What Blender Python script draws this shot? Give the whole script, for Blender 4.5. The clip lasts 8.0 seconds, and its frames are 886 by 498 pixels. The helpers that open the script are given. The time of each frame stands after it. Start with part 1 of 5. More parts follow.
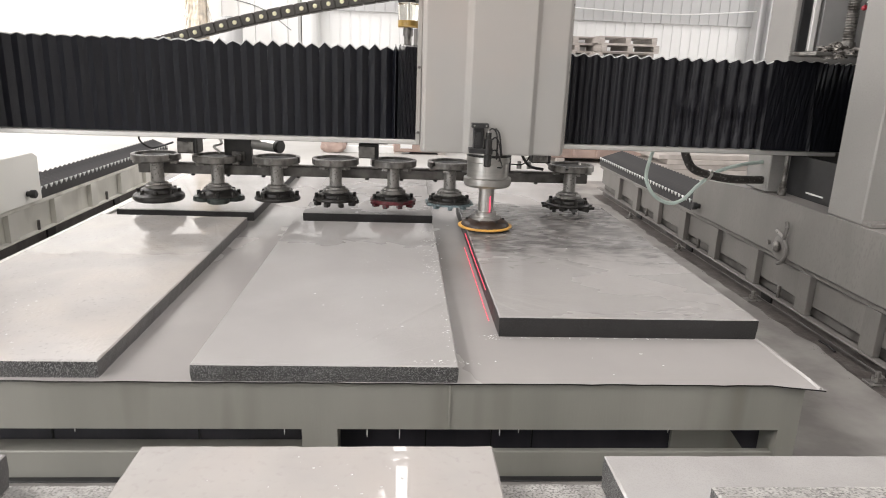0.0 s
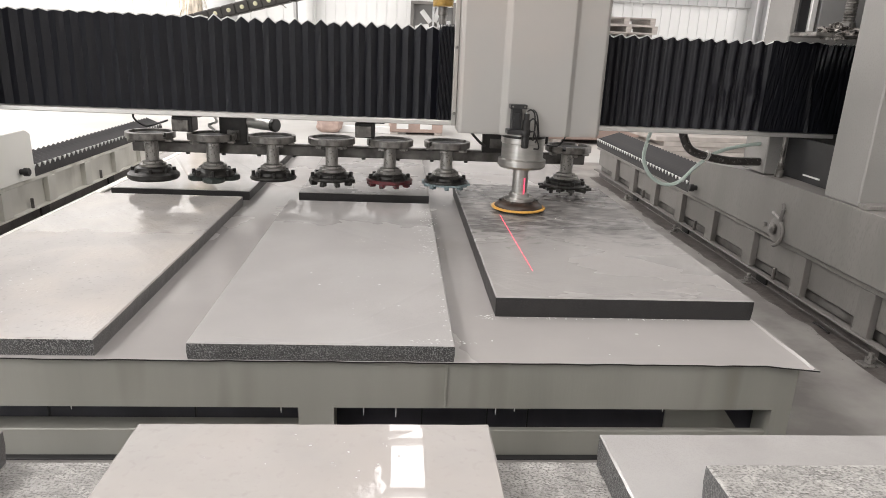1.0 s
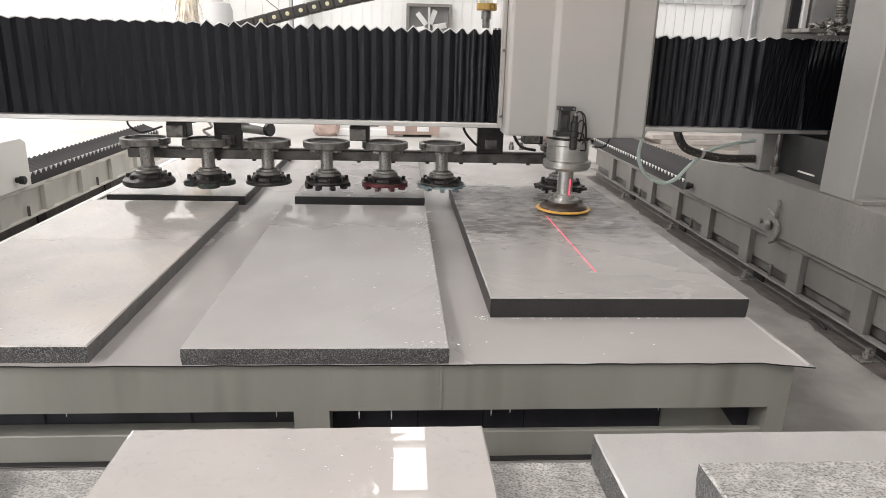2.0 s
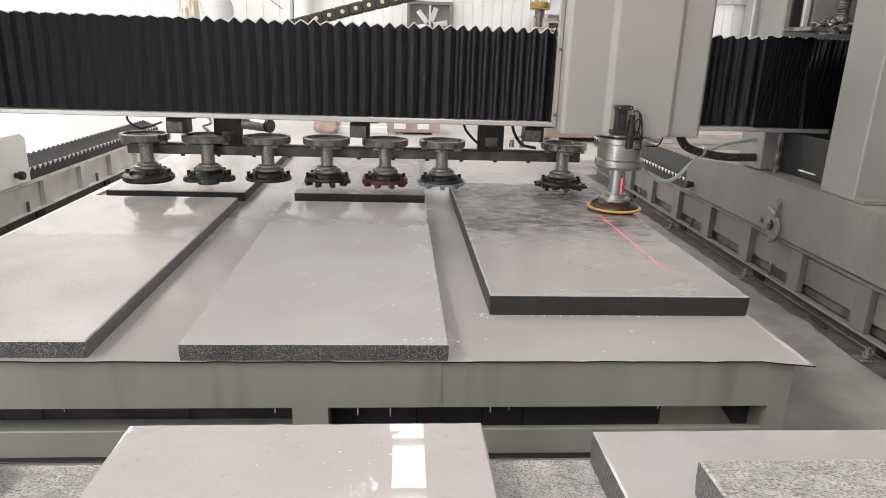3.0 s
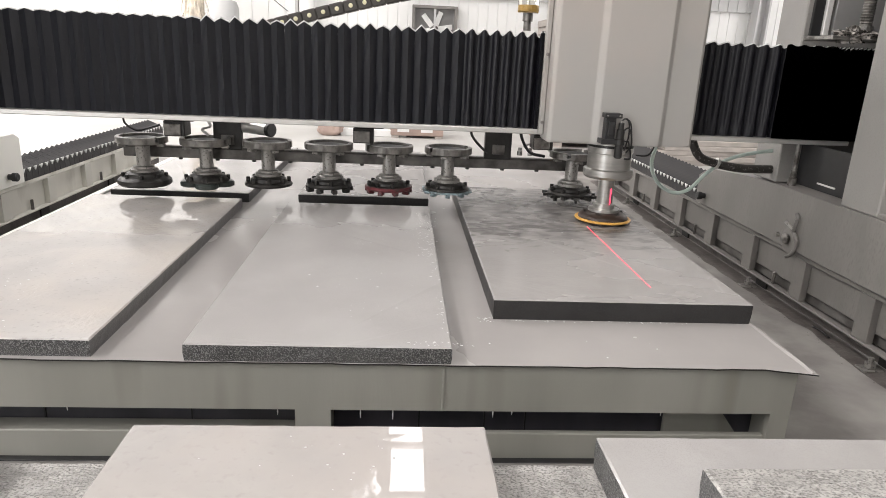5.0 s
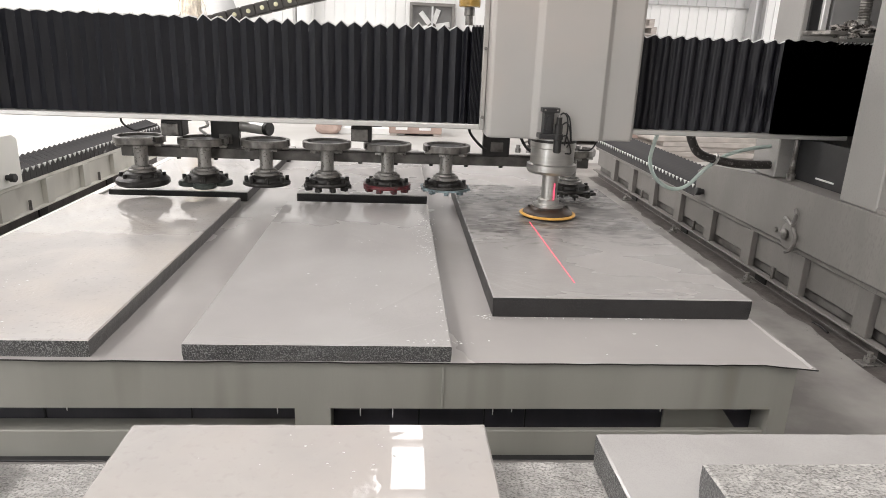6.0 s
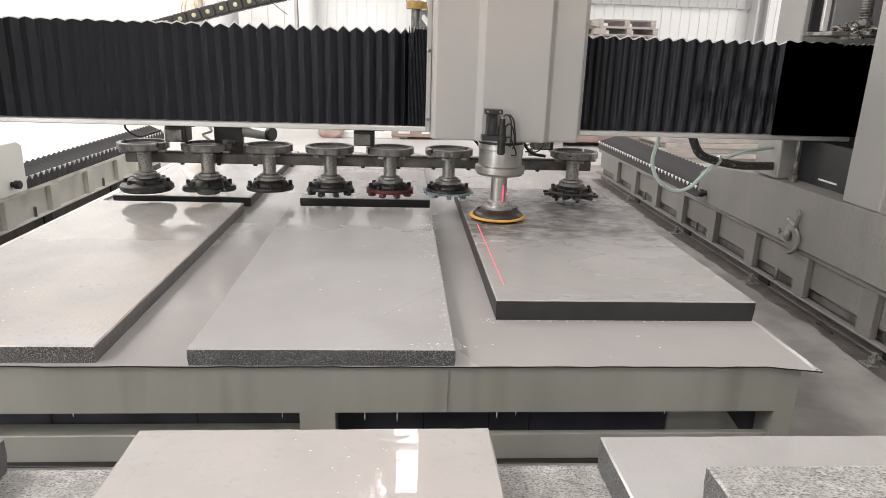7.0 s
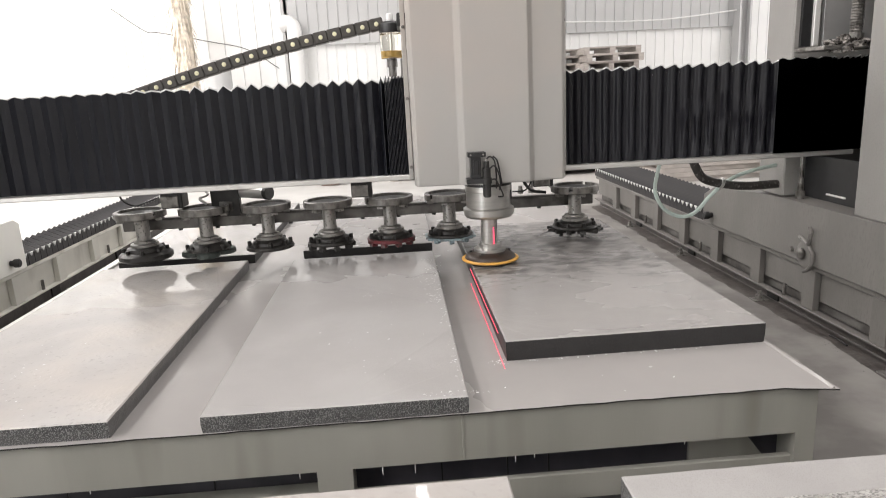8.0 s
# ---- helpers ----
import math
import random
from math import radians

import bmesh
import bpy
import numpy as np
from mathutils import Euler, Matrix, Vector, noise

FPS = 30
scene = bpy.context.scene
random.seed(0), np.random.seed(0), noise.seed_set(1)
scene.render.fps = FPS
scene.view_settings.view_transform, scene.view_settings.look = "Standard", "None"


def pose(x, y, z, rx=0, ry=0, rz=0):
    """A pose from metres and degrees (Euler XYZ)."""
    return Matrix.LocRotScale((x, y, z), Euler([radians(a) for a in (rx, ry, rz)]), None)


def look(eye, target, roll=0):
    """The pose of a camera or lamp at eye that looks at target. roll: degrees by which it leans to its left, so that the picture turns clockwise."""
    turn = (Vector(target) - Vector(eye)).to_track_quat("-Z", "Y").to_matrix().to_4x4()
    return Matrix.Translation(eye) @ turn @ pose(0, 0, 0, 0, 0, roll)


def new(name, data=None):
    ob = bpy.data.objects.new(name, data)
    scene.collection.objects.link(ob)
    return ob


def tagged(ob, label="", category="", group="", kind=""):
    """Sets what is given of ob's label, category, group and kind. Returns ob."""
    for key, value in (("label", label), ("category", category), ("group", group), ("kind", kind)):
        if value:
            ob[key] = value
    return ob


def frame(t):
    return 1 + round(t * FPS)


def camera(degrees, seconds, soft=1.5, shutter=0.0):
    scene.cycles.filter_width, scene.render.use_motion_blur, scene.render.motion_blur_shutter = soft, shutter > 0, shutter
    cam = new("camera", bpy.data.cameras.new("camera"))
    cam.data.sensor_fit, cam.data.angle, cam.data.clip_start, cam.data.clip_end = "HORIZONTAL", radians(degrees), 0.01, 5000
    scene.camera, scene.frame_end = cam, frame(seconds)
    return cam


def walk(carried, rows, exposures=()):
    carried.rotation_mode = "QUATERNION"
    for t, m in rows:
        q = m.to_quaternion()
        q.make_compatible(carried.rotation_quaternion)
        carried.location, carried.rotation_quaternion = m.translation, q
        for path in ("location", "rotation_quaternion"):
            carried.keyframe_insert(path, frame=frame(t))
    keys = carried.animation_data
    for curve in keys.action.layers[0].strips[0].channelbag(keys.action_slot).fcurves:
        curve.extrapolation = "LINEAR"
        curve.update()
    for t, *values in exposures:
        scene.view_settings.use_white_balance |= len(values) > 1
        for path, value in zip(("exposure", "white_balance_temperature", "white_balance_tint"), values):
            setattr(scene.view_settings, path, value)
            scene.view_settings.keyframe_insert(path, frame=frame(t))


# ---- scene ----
cam = camera(67.4, 8.0, soft=0.8, shutter=0.2)
PATH = [
    (0, (-0.059, 0.003, 1.461), (0.067, 1.929, 0.935), 2.1),
    (0.2, (-0.084, 0.015, 1.453), (0.038, 1.932, 0.895), 4.0),
    (0.5, (-0.084, 0.013, 1.444), (0.07, 1.921, 0.864), 4.9),
    (0.7, (-0.078, 0.013, 1.456), (0.093, 1.917, 0.868), 3.7),
    (1, (-0.062, 0.007, 1.454), (0.078, 1.917, 0.875), 2.5),
    (1.5, (-0.043, 0.004, 1.457), (0.096, 1.915, 0.885), 1.6),
    (3, (-0.042, 0.01, 1.449), (0.098, 1.92, 0.87), 1.9),
    (3.5, (-0.047, 0.009, 1.45), (0.093, 1.92, 0.876), 2.3),
    (4, (-0.05, 0.007, 1.451), (0.091, 1.92, 0.883), 2.6),
    (4.5, (-0.053, 0.008, 1.449), (0.082, 1.921, 0.883), 2.8),
    (6, (-0.051, 0.01, 1.449), (0.088, 1.921, 0.874), 2.3),
    (6.5, (-0.052, 0.008, 1.45), (0.084, 1.92, 0.876), 2.3),
    (7, (-0.051, 0.005, 1.454), (0.078, 1.918, 0.887), 1.8),
    (7.2, (-0.051, 0.007, 1.459), (0.067, 1.92, 0.888), 1.3),
    (7.5, (-0.055, 0.006, 1.459), (0.055, 1.924, 0.904), 0.1),
    (7.8, (-0.044, 0.011, 1.478), (0.061, 1.939, 0.953), -3.2),
    (8, (-0.044, 0.003, 1.487), (0.071, 1.945, 1.023), -2.9),
]
EXPOSURE = [(0, -0.02), (1, -0.06), (3, -0.10), (4, -0.09), (4.5, -0.02), (6.5, -0.02), (8, 0.0)]
walk(cam, [(t, look(eye, target, roll)) for t, eye, target, roll in PATH], EXPOSURE)

# ---- timeline of the machine ----
# seconds, x of the spindle's axis, y shift of the bridge
TIMES = [0, 0.25, 0.5, 0.75, 1, 1.25, 1.5, 1.75, 2, 2.25, 2.5, 2.75, 3, 3.25, 3.5, 3.75, 4, 4.25, 4.5,
         4.75, 5, 5.25, 5.5, 5.75, 6, 6.25, 6.5, 6.75, 7, 7.25, 7.5, 7.75, 8]
SPINDLE = [(0, 0.344), (0.25, 0.362), (0.5, 0.401), (1, 0.523), (1.5, 0.641), (2, 0.766), (2.5, 0.892), (3, 1.018),
           (3.25, 1.038), (3.5, 1.046), (4, 1.048), (4.25, 1.044), (4.5, 1.030), (4.75, 0.975), (5.5, 0.777), (6, 0.651), (6.5, 0.527),
           (7, 0.401), (7.25, 0.362), (7.5, 0.346), (8, 0.344)]
SHIFT = [(0, 0), (3.25, 0), (3.5, -0.012), (3.75, -0.052), (4, -0.09), (4.25, -0.104), (4.5, -0.110), (5, -0.115), (7.25, -0.116),
         (7.5, -0.118), (7.75, -0.148), (8, -0.19)]


def at_time(rows, t):
    return float(np.interp(t, [r[0] for r in rows], [r[1] for r in rows]))


# ---- light ----
world = bpy.data.worlds.new("sky")
scene.world = world
world.use_nodes = True
wn = world.node_tree.nodes
sky = wn.new("ShaderNodeTexSky")
sky.sky_type, sky.sun_disc, sky.sun_elevation, sky.sun_rotation = "NISHITA", False, radians(55), radians(200)
sky.air_density, sky.dust_density = 1.0, 4.0
wn["Background"].inputs["Strength"].default_value = 0.15
world.node_tree.links.new(sky.outputs[0], wn["Background"].inputs["Color"])

ROOF = 7.4
# skylight strips along the roof: middle and width
SKYLIGHTS = [(-10.2, 1.6), (-6.4, 1.5), (0.23, 0.62), (10.6, 1.2)]
SKY_Y0, SKY_Y1 = -7.5, 13.4
for sx, sw in SKYLIGHTS:
    lamp = bpy.data.lights.new("skylight_glow", "AREA")
    lamp.shape, lamp.size, lamp.size_y, lamp.color = "RECTANGLE", sw, SKY_Y1 - SKY_Y0, (1.0, 0.955, 0.93)
    lamp.energy = (45.0 if sx < -5 else 28.5) * sw * (SKY_Y1 - SKY_Y0)
    lo = new("skylight_glow", lamp)
    lo.matrix_world = pose(sx, (SKY_Y0 + SKY_Y1) / 2, ROOF + 0.05)


# daylight through the wide doorway in the east wall
lamp = bpy.data.lights.new("doorway_glow", "AREA")
lamp.shape, lamp.size, lamp.size_y, lamp.color, lamp.energy = "RECTANGLE", 4.2, 5.7, (1.0, 0.955, 0.93), 460.0
new("doorway_glow", lamp).matrix_world = look((12.6, 6.5, 2.45), (0, 6.5, 2.45))
# and through the gate in the south wall
lamp = bpy.data.lights.new("doorway_glow", "AREA")
lamp.shape, lamp.size, lamp.size_y, lamp.color, lamp.energy = "RECTANGLE", 3.7, 4.2, (0.95, 0.97, 1.0), 430.0
new("doorway_glow", lamp).matrix_world = look((-11.0, -9.15, 2.45), (-11.0, 0, 2.45))


# ---- materials ----
def mat(name, base, rough=0.5, metal=0.0, vary=0.12, scale=6.0, bump=0.0, bump_scale=60.0, stain=None, stain_scale=2.0,
        stain_at=(0.45, 0.7), spots=None, spot_scale=300.0, spot_at=(0.5, 0.6), rough_to=None, rough_scale=3.0, rough_at=(0.4, 0.6),
        stretch=(1, 1, 1), patchy=0.0, patch_at=(0.42, 0.66)):
    m = bpy.data.materials.new(name)
    m.use_nodes = True
    n, l = m.node_tree.nodes, m.node_tree.links
    b = n["Principled BSDF"]
    tc = n.new("ShaderNodeTexCoord")
    mp = n.new("ShaderNodeMapping")
    mp.inputs["Scale"].default_value = stretch
    l.new(tc.outputs["Object"], mp.inputs["Vector"])

    def tex(sc, detail=5.0):
        t = n.new("ShaderNodeTexNoise")
        t.inputs["Scale"].default_value, t.inputs["Detail"].default_value = sc, detail
        l.new(mp.outputs["Vector"], t.inputs["Vector"])
        return t.outputs["Fac"]

    def ramp(src, lo, hi):
        r = n.new("ShaderNodeMapRange")
        r.inputs["From Min"].default_value, r.inputs["From Max"].default_value = lo, hi
        l.new(src, r.inputs["Value"])
        return r.outputs["Result"]

    def mix(fac, a, c):
        x = n.new("ShaderNodeMix")
        x.data_type = "RGBA"
        if isinstance(fac, float):
            x.inputs["Factor"].default_value = fac
        else:
            l.new(fac, x.inputs["Factor"])
        for sock, v in ((x.inputs[6], a), (x.inputs[7], c)):
            if isinstance(v, tuple):
                sock.default_value = (*v, 1)
            else:
                l.new(v, sock)
        return x.outputs[2]

    dark = tuple(c * (1 - vary) for c in base)
    light = tuple(min(1, c * (1 + vary)) for c in base)
    col = mix(ramp(tex(scale), 0.3, 0.7), dark, light)
    if spots:
        col = mix(ramp(tex(spot_scale, 2.0), *spot_at), col, spots)
    if stain:
        col = mix(ramp(tex(stain_scale, 6.0), *stain_at), col, stain)
    l.new(col, b.inputs["Base Color"])
    b.inputs["Metallic"].default_value = metal
    b.inputs["Roughness"].default_value = rough
    if rough_to is not None:
        r = n.new("ShaderNodeMapRange")
        r.inputs["From Min"].default_value, r.inputs["From Max"].default_value = rough_at
        r.inputs["To Min"].default_value, r.inputs["To Max"].default_value = rough, rough_to
        l.new(tex(rough_scale, 4.0), r.inputs["Value"])
        l.new(r.outputs["Result"], b.inputs["Roughness"])
    if bump:
        bp = n.new("ShaderNodeBump")
        bp.inputs["Strength"].default_value, bp.inputs["Distance"].default_value = bump, 0.004
        height = tex(bump_scale, 6.0)
        if patchy:
            mul = n.new("ShaderNodeMath")
            mul.operation = "MULTIPLY"
            l.new(height, mul.inputs[0])
            l.new(ramp(tex(patchy, 3.0), *patch_at), mul.inputs[1])
            height = mul.outputs[0]
        l.new(height, bp.inputs["Height"])
        l.new(bp.outputs["Normal"], b.inputs["Normal"])
    return m


def glow(name, color, strength):
    m = bpy.data.materials.new(name)
    m.use_nodes = True
    b = m.node_tree.nodes["Principled BSDF"]
    b.inputs["Base Color"].default_value = (*color, 1)
    b.inputs["Emission Color"].default_value = (*color, 1)
    b.inputs["Emission Strength"].default_value = strength
    return m


def clear(name, color, rough=0.05, alpha=1.0):
    m = bpy.data.materials.new(name)
    m.use_nodes = True
    b = m.node_tree.nodes["Principled BSDF"]
    b.inputs["Base Color"].default_value = (*color, 1)
    b.inputs["Roughness"].default_value = rough
    b.inputs["Transmission Weight"].default_value = alpha
    b.inputs["IOR"].default_value = 1.33
    return m


STONE_TOP = mat("wet_grey_granite", (0.40, 0.385, 0.375), 0.045, vary=0.08, scale=5, spots=(0.36, 0.347, 0.338), spot_scale=420, stain=(0.42, 0.41, 0.40),
                stain_scale=2.5, rough_to=0.14, rough_scale=2.0, rough_at=(0.48, 0.68), bump=0.22, bump_scale=36, patchy=1.6)
def slurry_reflection(m, y0, y1):
    """Dark wet slurry and the bridge's dark reflection, painted as streaks drawn out along x, where the disc has been
    at work (y0 to y1 in the slab's space).
    """
    n, l = m.node_tree.nodes, m.node_tree.links
    b = n["Principled BSDF"]
    src = b.inputs["Base Color"].links[0].from_socket
    tc = n.new("ShaderNodeTexCoord")
    mp = n.new("ShaderNodeMapping")
    mp.inputs["Scale"].default_value = (7.0, 13.0, 1.0)
    l.new(tc.outputs["Object"], mp.inputs["Vector"])
    t = n.new("ShaderNodeTexNoise")
    t.inputs["Scale"].default_value, t.inputs["Detail"].default_value, t.inputs["Distortion"].default_value = 1.7, 10.0, 0.7
    l.new(mp.outputs["Vector"], t.inputs["Vector"])
    sep = n.new("ShaderNodeSeparateXYZ")
    l.new(tc.outputs["Object"], sep.inputs[0])
    r = n.new("ShaderNodeMapRange")
    r.inputs["From Min"].default_value, r.inputs["From Max"].default_value = y0, y1
    r.inputs["To Min"].default_value, r.inputs["To Max"].default_value = -0.27, 0.10
    l.new(sep.outputs["Y"], r.inputs["Value"])
    add = n.new("ShaderNodeMath")
    l.new(t.outputs["Fac"], add.inputs[0])
    l.new(r.outputs["Result"], add.inputs[1])
    r2 = n.new("ShaderNodeMapRange")
    r2.inputs["From Min"].default_value, r2.inputs["From Max"].default_value, r2.inputs["To Max"].default_value = 0.43, 0.70, 0.85
    l.new(add.outputs[0], r2.inputs["Value"])
    x = n.new("ShaderNodeMix")
    x.data_type = "RGBA"
    l.new(r2.outputs["Result"], x.inputs["Factor"])
    l.new(src, x.inputs[6])
    x.inputs[7].default_value = (0.085, 0.08, 0.077, 1)
    l.new(x.outputs[2], b.inputs["Base Color"])
    return m


def wet_end(m, y0, y1, dry, ragged=0.5, scale=2.2):
    """A standing film of water towards the far end of a slab: still and mirror-like beyond y1, thinning out to damp stone at y0,
    with a ragged border (y in the slab's space)."""
    n, l = m.node_tree.nodes, m.node_tree.links
    b = n["Principled BSDF"]
    wet = b.inputs["Roughness"].links[0].from_socket
    tc = n.new("ShaderNodeTexCoord")
    sep = n.new("ShaderNodeSeparateXYZ")
    l.new(tc.outputs["Object"], sep.inputs[0])
    t = n.new("ShaderNodeTexNoise")
    t.inputs["Scale"].default_value, t.inputs["Detail"].default_value, t.inputs["Distortion"].default_value = scale, 7.0, 0.6
    l.new(tc.outputs["Object"], t.inputs["Vector"])
    wob = n.new("ShaderNodeMath")
    wob.operation = "MULTIPLY_ADD"
    wob.inputs[1].default_value = ragged
    l.new(t.outputs["Fac"], wob.inputs[0])
    l.new(sep.outputs["Y"], wob.inputs[2])
    r = n.new("ShaderNodeMapRange")
    r.inputs["From Min"].default_value, r.inputs["From Max"].default_value = y0 + ragged * 0.5, y1 + ragged * 0.5
    l.new(wob.outputs[0], r.inputs["Value"])
    x = n.new("ShaderNodeMix")
    l.new(r.outputs["Result"], x.inputs["Factor"])
    x.inputs[2].default_value = dry
    l.new(wet, x.inputs[3])
    l.new(x.outputs[0], b.inputs["Roughness"])
    return m


STONE_FILM = mat("granite_under_water_film", (0.43, 0.41, 0.393), 0.03, vary=0.09, scale=7, spots=(0.335, 0.317, 0.30), spot_scale=75, spot_at=(0.59, 0.72), stain=(0.49, 0.452, 0.415),
                 stain_scale=4, rough_to=0.16, rough_scale=5, rough_at=(0.55, 0.72), bump=0.7, bump_scale=60, patchy=3.6, patch_at=(0.52, 0.74))
STONE_FRONT = mat("granite_with_still_water", (0.43, 0.41, 0.393), 0.018, vary=0.06, scale=7, spots=(0.385, 0.362, 0.345), spot_scale=55, spot_at=(0.58, 0.78), stain=(0.46, 0.425, 0.40),
                  stain_scale=3, rough_to=0.10, rough_scale=6, rough_at=(0.60, 0.78), bump=0.7, bump_scale=52, patchy=4.6, patch_at=(0.60, 0.76))
STONE_MID = wet_end(mat("granite_drying_to_the_front", (0.40, 0.385, 0.375), 0.03, vary=0.07, scale=5, spots=(0.36, 0.347, 0.338), spot_scale=420, stain=(0.42, 0.41, 0.40),
                        stain_scale=2.5, rough_to=0.08, rough_scale=3.0, rough_at=(0.5, 0.7), bump=0.22, bump_scale=36, patchy=1.6), 0.38, 0.50, 0.34, 0.42, 6.5)
# Darker than the neighbouring tops: dim reflections of far clutter are in the colour.
STONE_DULL = mat("dull_granite_with_dim_reflection", (0.31, 0.295, 0.285), 0.22, vary=0.1, scale=6, spots=(0.27, 0.258, 0.25), spot_scale=420, rough_to=0.42, rough_scale=3.0, rough_at=(0.42, 0.62), bump=0.15, bump_scale=40)
STONE_FILM = wet_end(STONE_FILM, 0.14, 0.30, 0.30, 0.36, 4.5)
STONE_WORK = slurry_reflection(mat("granite_with_slurry_and_reflection", (0.375, 0.358, 0.347), 0.20, vary=0.08, scale=5, spots=(0.36, 0.347, 0.338), spot_scale=420, rough_to=0.36, rough_scale=2.5,
                        rough_at=(0.32, 0.74), bump=0.16, bump_scale=60, stretch=(0.7, 1.4, 1)), -0.48, -0.02)
# Speckled sawn stone, with the weaker front light put into its dark base.
STONE_SIDE = mat("shaded_sawn_granite_edge", (0.055, 0.055, 0.055), 0.45, vary=0.3, scale=14, spots=(0.27, 0.27, 0.265), spot_scale=330, spot_at=(0.48, 0.66), bump=0.8, bump_scale=160, stain=(0.11, 0.11, 0.107), stain_scale=5, stain_at=(0.5, 0.8))
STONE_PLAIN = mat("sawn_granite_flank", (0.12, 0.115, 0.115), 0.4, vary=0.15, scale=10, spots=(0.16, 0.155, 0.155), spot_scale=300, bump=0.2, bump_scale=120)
# Wet stone edge, its colour deepened for the weak light on upright faces.
STONE_DARK = mat("shaded_wet_granite_edge", (0.022, 0.021, 0.021), 0.5, vary=0.25, scale=18, spots=(0.034, 0.033, 0.033), spot_scale=260)
# The dark spots paint shaded hollows between glints on the rough top.
STONE_ROUGH = mat("rough_wet_granite", (0.40, 0.388, 0.37), 0.10, vary=0.2, scale=26, spots=(0.19, 0.184, 0.175), spot_scale=170, spot_at=(0.47, 0.64), bump=1.0, bump_scale=70, rough_to=0.45, rough_scale=22, patchy=9.0, patch_at=(0.30, 0.60), stretch=(1, 1.35, 1))
STONE_ROUGH.node_tree.nodes["Bump"].inputs["Distance"].default_value = 0.007
PAINT = mat("grey_green_paint", (0.305, 0.302, 0.27), 0.42, vary=0.12, scale=4, stain=(0.345, 0.34, 0.305), stain_scale=3, stain_at=(0.5, 0.75), spots=(0.215, 0.208, 0.18), spot_scale=7, spot_at=(0.54, 0.74), bump=0.12, bump_scale=90, stretch=(1, 1, 0.13))
TABLE_SHADE = mat("dark_bluish_table_shade", (0.075, 0.073, 0.085), 0.3, vary=0.35, scale=6, stain=(0.04, 0.04, 0.046), stain_scale=5, stretch=(1, 1, 0.3))
PAINT_WET = mat("wet_table_sheet", (0.365, 0.348, 0.338), 0.08, vary=0.06, scale=3, stain=(0.40, 0.38, 0.367), stain_scale=2, stain_at=(0.3, 0.8), rough_to=0.36, rough_scale=2, rough_at=(0.3, 0.75), bump=0.1, bump_scale=20)
RAIL_WHITE = mat("pale_ground_steel", (0.70, 0.69, 0.67), 0.35, 0.2, vary=0.05, scale=8)
RED_TIP = mat("red_plastic_tip", (0.30, 0.015, 0.03), 0.3, vary=0.1, scale=20)
COLUMN_PAINT = mat("grey_column_paint", (0.255, 0.246, 0.234), 0.45, vary=0.08, scale=4, spots=(0.235, 0.226, 0.214), spot_scale=130, spot_at=(0.5, 0.75), stain=(0.25, 0.24, 0.228), stain_scale=6, stain_at=(0.5, 0.78), bump=0.1, bump_scale=70)
BASE_PAINT = mat("dusty_grey_paint", (0.188, 0.178, 0.167), 0.48, vary=0.14, scale=3, spots=(0.165, 0.157, 0.147), spot_scale=110, spot_at=(0.5, 0.78), stain=(0.165, 0.158, 0.147), stain_scale=5, stain_at=(0.48, 0.75), bump=0.1, stretch=(1, 1, 0.4))
COVER = mat("light_grey_enamel", (0.36, 0.35, 0.331), 0.4, vary=0.04, scale=1.5, stain=(0.43, 0.375, 0.335), stain_scale=1.2, bump=0.02, bump_scale=12)
# Both creams are raised in colour for the stronger light on the left side.
CREAM = mat("lit_cream_enamel", (0.80, 0.79, 0.745), 0.4, vary=0.03, scale=2)
CREAM_DUSTY = mat("lit_dusty_cream_paint", (0.68, 0.665, 0.61), 0.45, vary=0.1, scale=3, stain=(0.42, 0.40, 0.35), stain_scale=5, stain_at=(0.5, 0.75), bump=0.06, stretch=(1, 1, 0.4))
FOLD_CREASED = mat("creased_bellows_fabric", (0.0065, 0.0065, 0.0095), 0.44, vary=0.35, scale=9, bump=1.0, bump_scale=24, stretch=(1, 1, 0.2), patchy=5.0, patch_at=(0.35, 0.65))
FOLD_CREASED.node_tree.nodes["Bump"].inputs["Distance"].default_value = 0.03
FOLD = mat("black_bellows_fabric", (0.0065, 0.007, 0.0105), 0.40, vary=0.4, scale=9, bump=0.45, bump_scale=16, stretch=(1, 1, 0.22))
FOLD_CREASED.node_tree.nodes["Principled BSDF"].inputs["Specular IOR Level"].default_value = 0.30
FOLD.node_tree.nodes["Principled BSDF"].inputs["Specular IOR Level"].default_value = 0.34
# Pale fold edges: frayed wear together with a painted highlight.
FOLD_EDGE = mat("worn_highlit_fold_edge", (0.72, 0.72, 0.71), 0.6, vary=0.2, scale=40)
ALU = mat("brushed_aluminium", (0.60, 0.59, 0.57), 0.35, 0.7, vary=0.1, scale=9, stretch=(0.2, 1, 1))
STEEL = mat("dull_wet_steel", (0.195, 0.186, 0.174), 0.36, 0.5, vary=0.35, scale=30, stain=(0.06, 0.054, 0.048), stain_scale=20, stain_at=(0.5, 0.66), bump=0.2, bump_scale=90)
STEEL_PALE = mat("pitted_pale_steel", (0.29, 0.28, 0.265), 0.36, 0.6, vary=0.2, scale=18, spots=(0.11, 0.104, 0.098), spot_scale=90, spot_at=(0.56, 0.70), bump=0.12, bump_scale=60)
STEEL_SHINY = mat("turned_steel", (0.46, 0.45, 0.43), 0.28, 0.85, vary=0.12, scale=12, stretch=(1, 1, 6))
RACK_STEEL = mat("scuffed_dark_steel", (0.15, 0.143, 0.135), 0.42, 0.5, vary=0.35, scale=10, stain=(0.055, 0.05, 0.045), stain_scale=14, bump=0.4, bump_scale=60)
